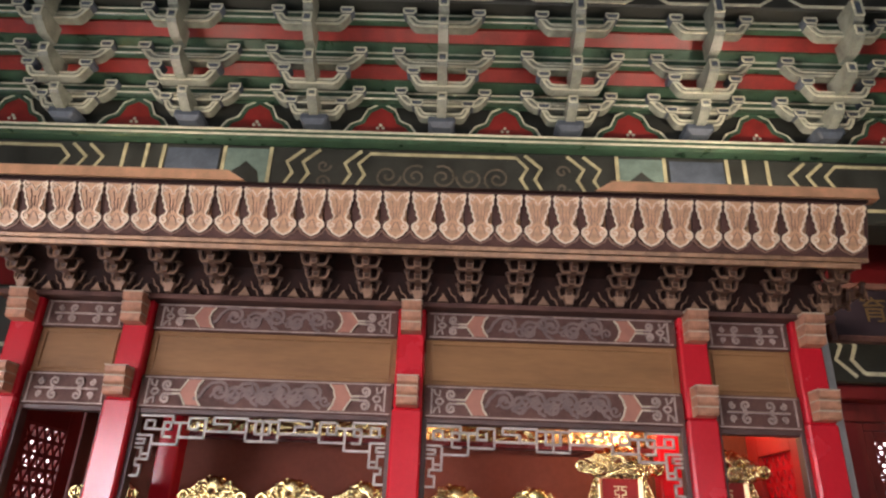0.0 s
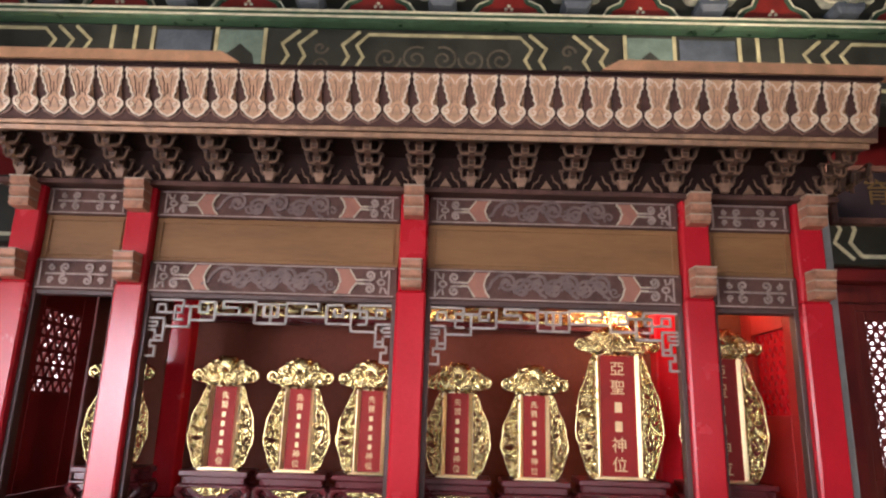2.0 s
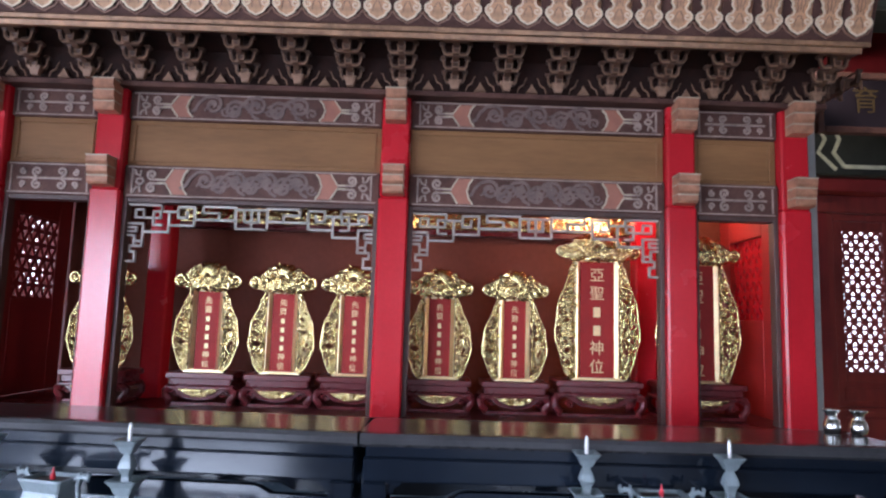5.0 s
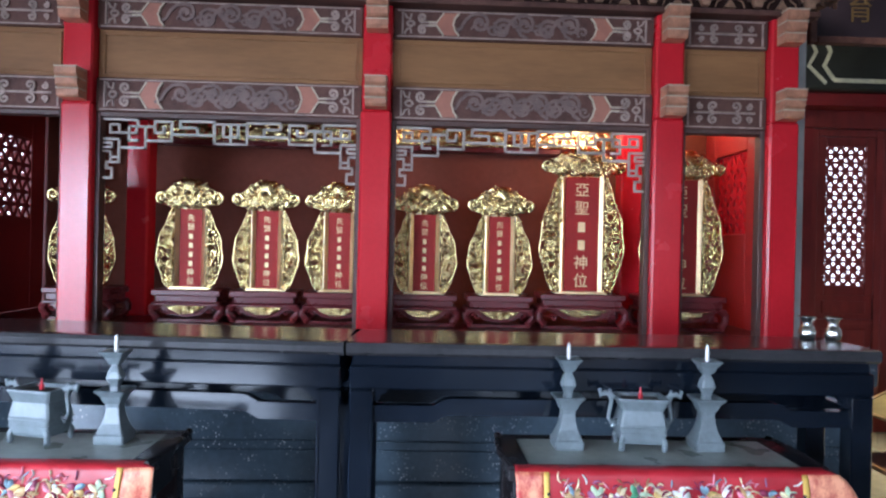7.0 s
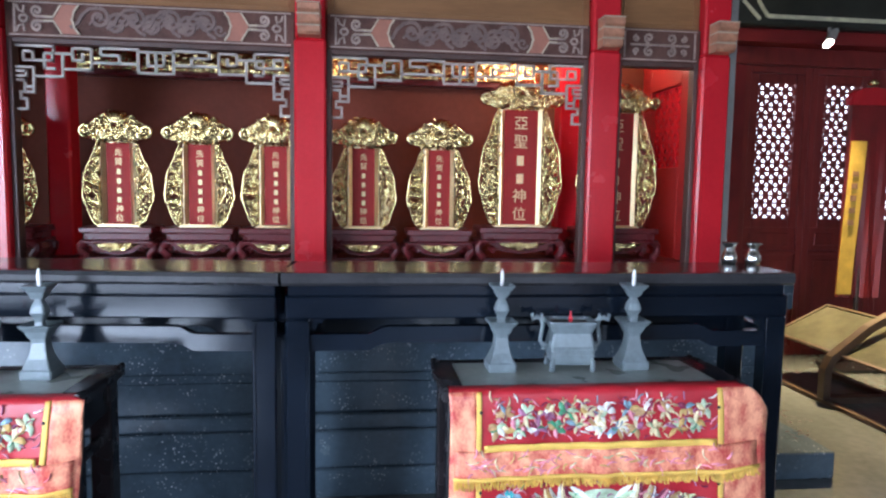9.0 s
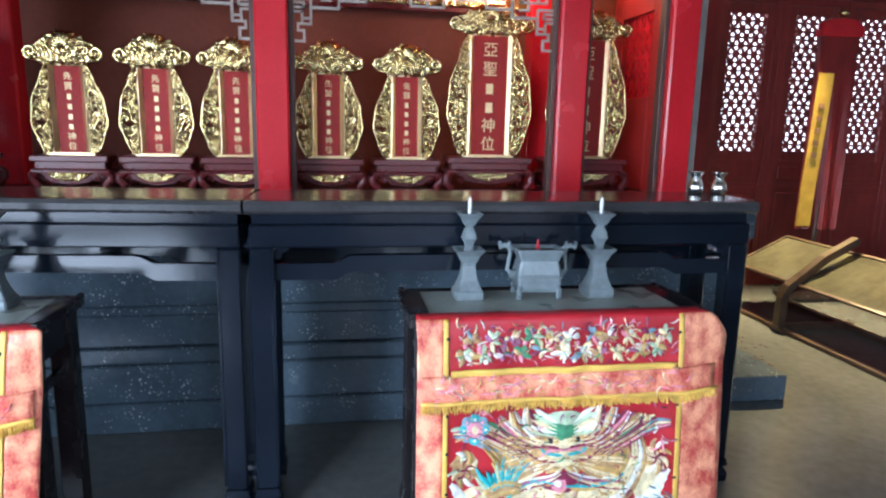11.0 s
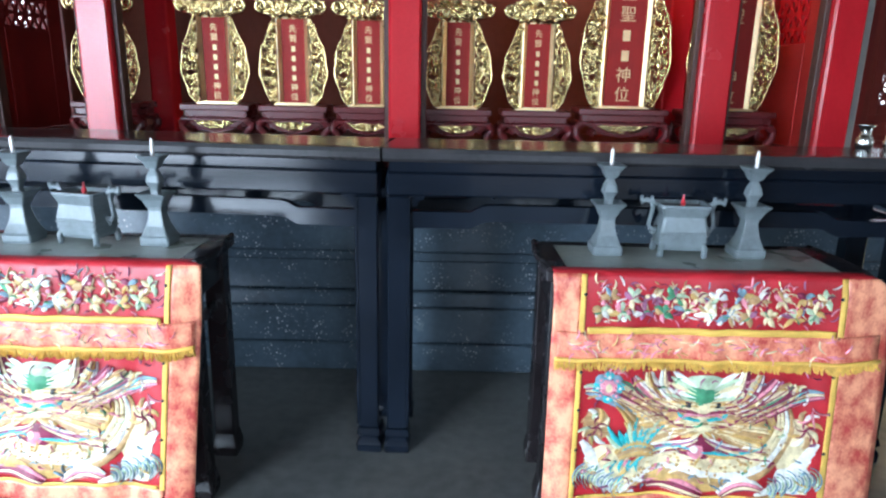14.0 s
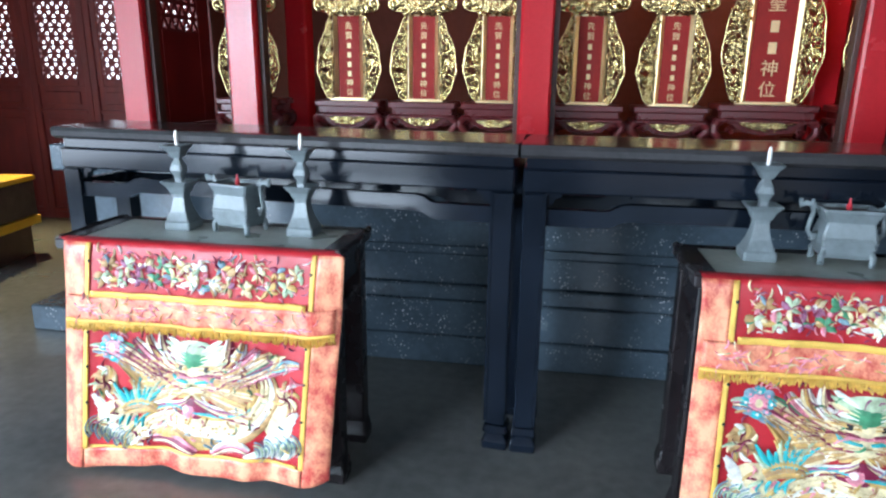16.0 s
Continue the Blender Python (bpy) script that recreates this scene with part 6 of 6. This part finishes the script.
def spotlight(x, label):
    s = thing("spotlight", label, "lamp", pose(x, 5.66, 2.93), group="small spotlights")
    bm = bmesh.new()
    loft(bm, [[(a, b * 0.8 + c * -0.6 - 0.0, c * 0.8 - b * 0.6) for a, b, c in round_ring(r, z, 16)] for r, z in ((0.03, 0.06), (0.045, 0.04), (0.05, -0.05), (0.052, -0.055))])
    part("housing", bm, GREY_POST, s, "grey metal housing")
    bm = bmesh.new()
    loft(bm, [[(a, b * 0.8 + c * -0.6, c * 0.8 - b * 0.6) for a, b, c in round_ring(r, z, 16)] for r, z in ((0.045, -0.056), (0.04, -0.062))])
    part("lens", bm, spot_glow, s, "lit lamp face")
    part("arm", block(-0.01, 0.01, 0.02, 0.05, 0.02, 0.092, b=0.002), GREY_POST, s)


spotlight(4.08, "small lit spotlight under the painted beam")
# made-up twin of the east spotlight, for the added west lamp
spotlight(-4.9, "added lit spotlight mirroring the east one over the lattice doors")

# red banner with a long yellow ribbon, on a stand
bn = thing("banner", "red cloth banner with rounded head and long yellow ribbon", "banner", pose(4.40, 5.52, 0))
bm = bmesh.new()
for i in range(1):
    rows = []
    for j in range(24):
        z = 0.55 + 1.54 * j / 23
        w = 0.115 if z < 2.02 else 0.115 * math.sqrt(max(0.05, 1 - ((z - 2.02) / 0.075) ** 2))
        rows.append([(-w + 2 * w * k / 10, 0.012 * math.sin(k * 1.5 + z * 2) * (2.1 - z), z) for k in range(11)] + [(w - 2 * w * k / 10, 0.03 + 0.012 * math.sin((10 - k) * 1.5 + z * 2) * (2.1 - z), z) for k in range(11)])
    loft(bm, rows)
part("cloth", bm, DEEP_RED, bn, "deep red cloth")
bm = bmesh.new()
loft(bm, [[(x * 1.0, y, z) for x, y, z in ring] for ring in [[(-w, -0.02, z), (w, -0.02, z), (w, 0.05, z), (-w, 0.05, z)] for w, z in ((0.125, 1.985), (0.125, 2.03), (0.11, 2.075), (0.07, 2.105), (0.02, 2.112))]])
part("head", bm, RED, bn, "red rounded head")
bm = bmesh.new()
loft(bm, [[(x, -0.03, z), (x + 0.085, -0.035, z), (x + 0.085, -0.027, z), (x, -0.022, z)] for x, z in ((-0.155, 0.58), (-0.150, 0.85), (-0.138, 1.15), (-0.128, 1.45), (-0.120, 1.72))])
rb = part("ribbon", bm, mat("yellow_ribbon", (0.58, 0.36, 0.05), 0.55, 0, 8, 0.25, 90, 0.2, 0.001), bn, "faded yellow ribbon")
for k in range(5):
    part("writing_bar", block(-0.120 + 0.003 * k, -0.085 + 0.003 * k, -0.0385, -0.034, 1.10 + 0.09 * k, 1.14 + 0.09 * k, b=0), BRACKET_WOOD, rb, "faded writing")
bm = bmesh.new()
loft(bm, [round_ring(0.014, z, 10) for z in (0.02, 2.13)])
for q in bm.verts:
    q.co.y += 0.02
part("pole", bm, BRONZE, bn)
bm = bmesh.new()
loft(bm, [round_ring(r, z, 16) for r, z in ((0.015, 2.125), (0.03, 2.14), (0.03, 2.155), (0.01, 2.175))])
part("finial", bm, GOLD, bn)
bm = bmesh.new()
loft(bm, [square_ring(0.16, 0.14, 0), square_ring(0.16, 0.14, 0.03), square_ring(0.05, 0.05, 0.06)])
part("base", bm, DARK_WOOD, bn)

for q in bn.children_recursive:
    q.data.transform(Matrix.Diagonal((1.6, 1.3, 1.175, 1)))

# sloping display stands
GLASSY = mat("glossy_printed_panel", (0.085, 0.078, 0.050), 0.12, 0, 3.0, 0.4, 14, 0.0, rvar=0.05)
YELLOW = mat("yellow_edge_paint", (0.75, 0.45, 0.03), 0.4, 0, 6, 0.15, 50, 0.05, 0.001)


def display(m, label, panel, length=2.6):
    d = thing("display_stand", label, "display", m, group="display stands")
    bm = bmesh.new()
    bx(bm, 0, length, -0.02, 0.52, -0.02, 0.0, 0.004)
    p = part("panel", bm, panel, d, "sloping glossy printed panel")
    p.matrix_basis = Matrix.Translation((0, 0.10, 0.37)) @ Matrix.Rotation(radians(26), 4, "X")
    bm = frame_bm(-0.02, length + 0.02, -0.03, 0.53, -0.012, 0.012, 0.028, 0.003)
    bmesh.ops.rotate(bm, cent=(0, 0, 0), matrix=Matrix.Rotation(radians(-90), 3, "X"), verts=bm.verts)
    f = part("panel_frame", bm, BRONZE, d)
    f.matrix_basis = p.matrix_basis
    for x in (0.78, length - 0.35):
        bm = bmesh.new()
        pts = [(0.62, 0.02), (0.0, 0.02), (-0.02, 0.04), (-0.02, 0.26), (0.02, 0.34), (0.30, 0.56), (0.56, 0.70)]
        rings = []
        for i, (y, z) in enumerate(pts):
            a, c = Vector(pts[max(i - 1, 0)]), Vector(pts[min(i + 1, len(pts) - 1)])
            t = (c - a).normalized()
            nx, nz = -t.y * 0.028, t.x * 0.028
            rings.append([(x - 0.035, y + nx, z + nz), (x + 0.035, y + nx, z + nz), (x + 0.035, y - nx, z - nz), (x - 0.035, y - nx, z - nz)])
        loft(bm, rings)
        part("leg", bm, BRONZE, d, "bent brown metal leg")
    part("foot_rail", block(0.0, length, 0.52, 0.58, 0.0, 0.045, b=0.004), BRONZE, d)
    part("foot_rail", block(0.0, length, -0.04, 0.02, 0.0, 0.03, b=0.004), BRONZE, d)
    return d


display(pose(3.46, 5.4, 0, 0, 0, -90), "sloping display panel on bent brown metal legs", GLASSY)
dw = thing("display_case", "low glass-topped display case with yellow edges on the floor", "display", pose(-5.40, 4.1, 0, 0, 0, 8))
part("body", block(0, 1.25, 0, 0.6, 0.32, 0.60, b=0.01), GLASSY, dw)
part("top_edge", block(-0.01, 1.26, -0.01, 0.61, 0.602, 0.64, b=0.004), YELLOW, dw, "yellow top edge")
part("lower_edge", block(-0.01, 1.26, -0.012, 0.61, 0.25, 0.318, b=0.004), YELLOW, dw, "orange-yellow lower edge")
part("plinth", block(0.04, 1.2, 0.04, 0.56, 0.0, 0.249, b=0.004), BRONZE, dw)
part("rim", block(-0.03, 1.28, -0.03, -0.012, 0.08, 0.13, b=0.004), YELLOW, dw)
sp = thing("stanchion", "polished steel rail post on the hall floor", "post", pose(-3.78, 3.35, 0))
bm = bmesh.new()
tube(bm, [(-0.12, 0, 0.0), (-0.12, 0, 0.38), (-0.09, 0, 0.45), (0.0, 0, 0.47), (0.03, 0, 0.42), (0.03, 0, 0.0)], 0.02, 10)
part("bow", bm, STEEL, sp)
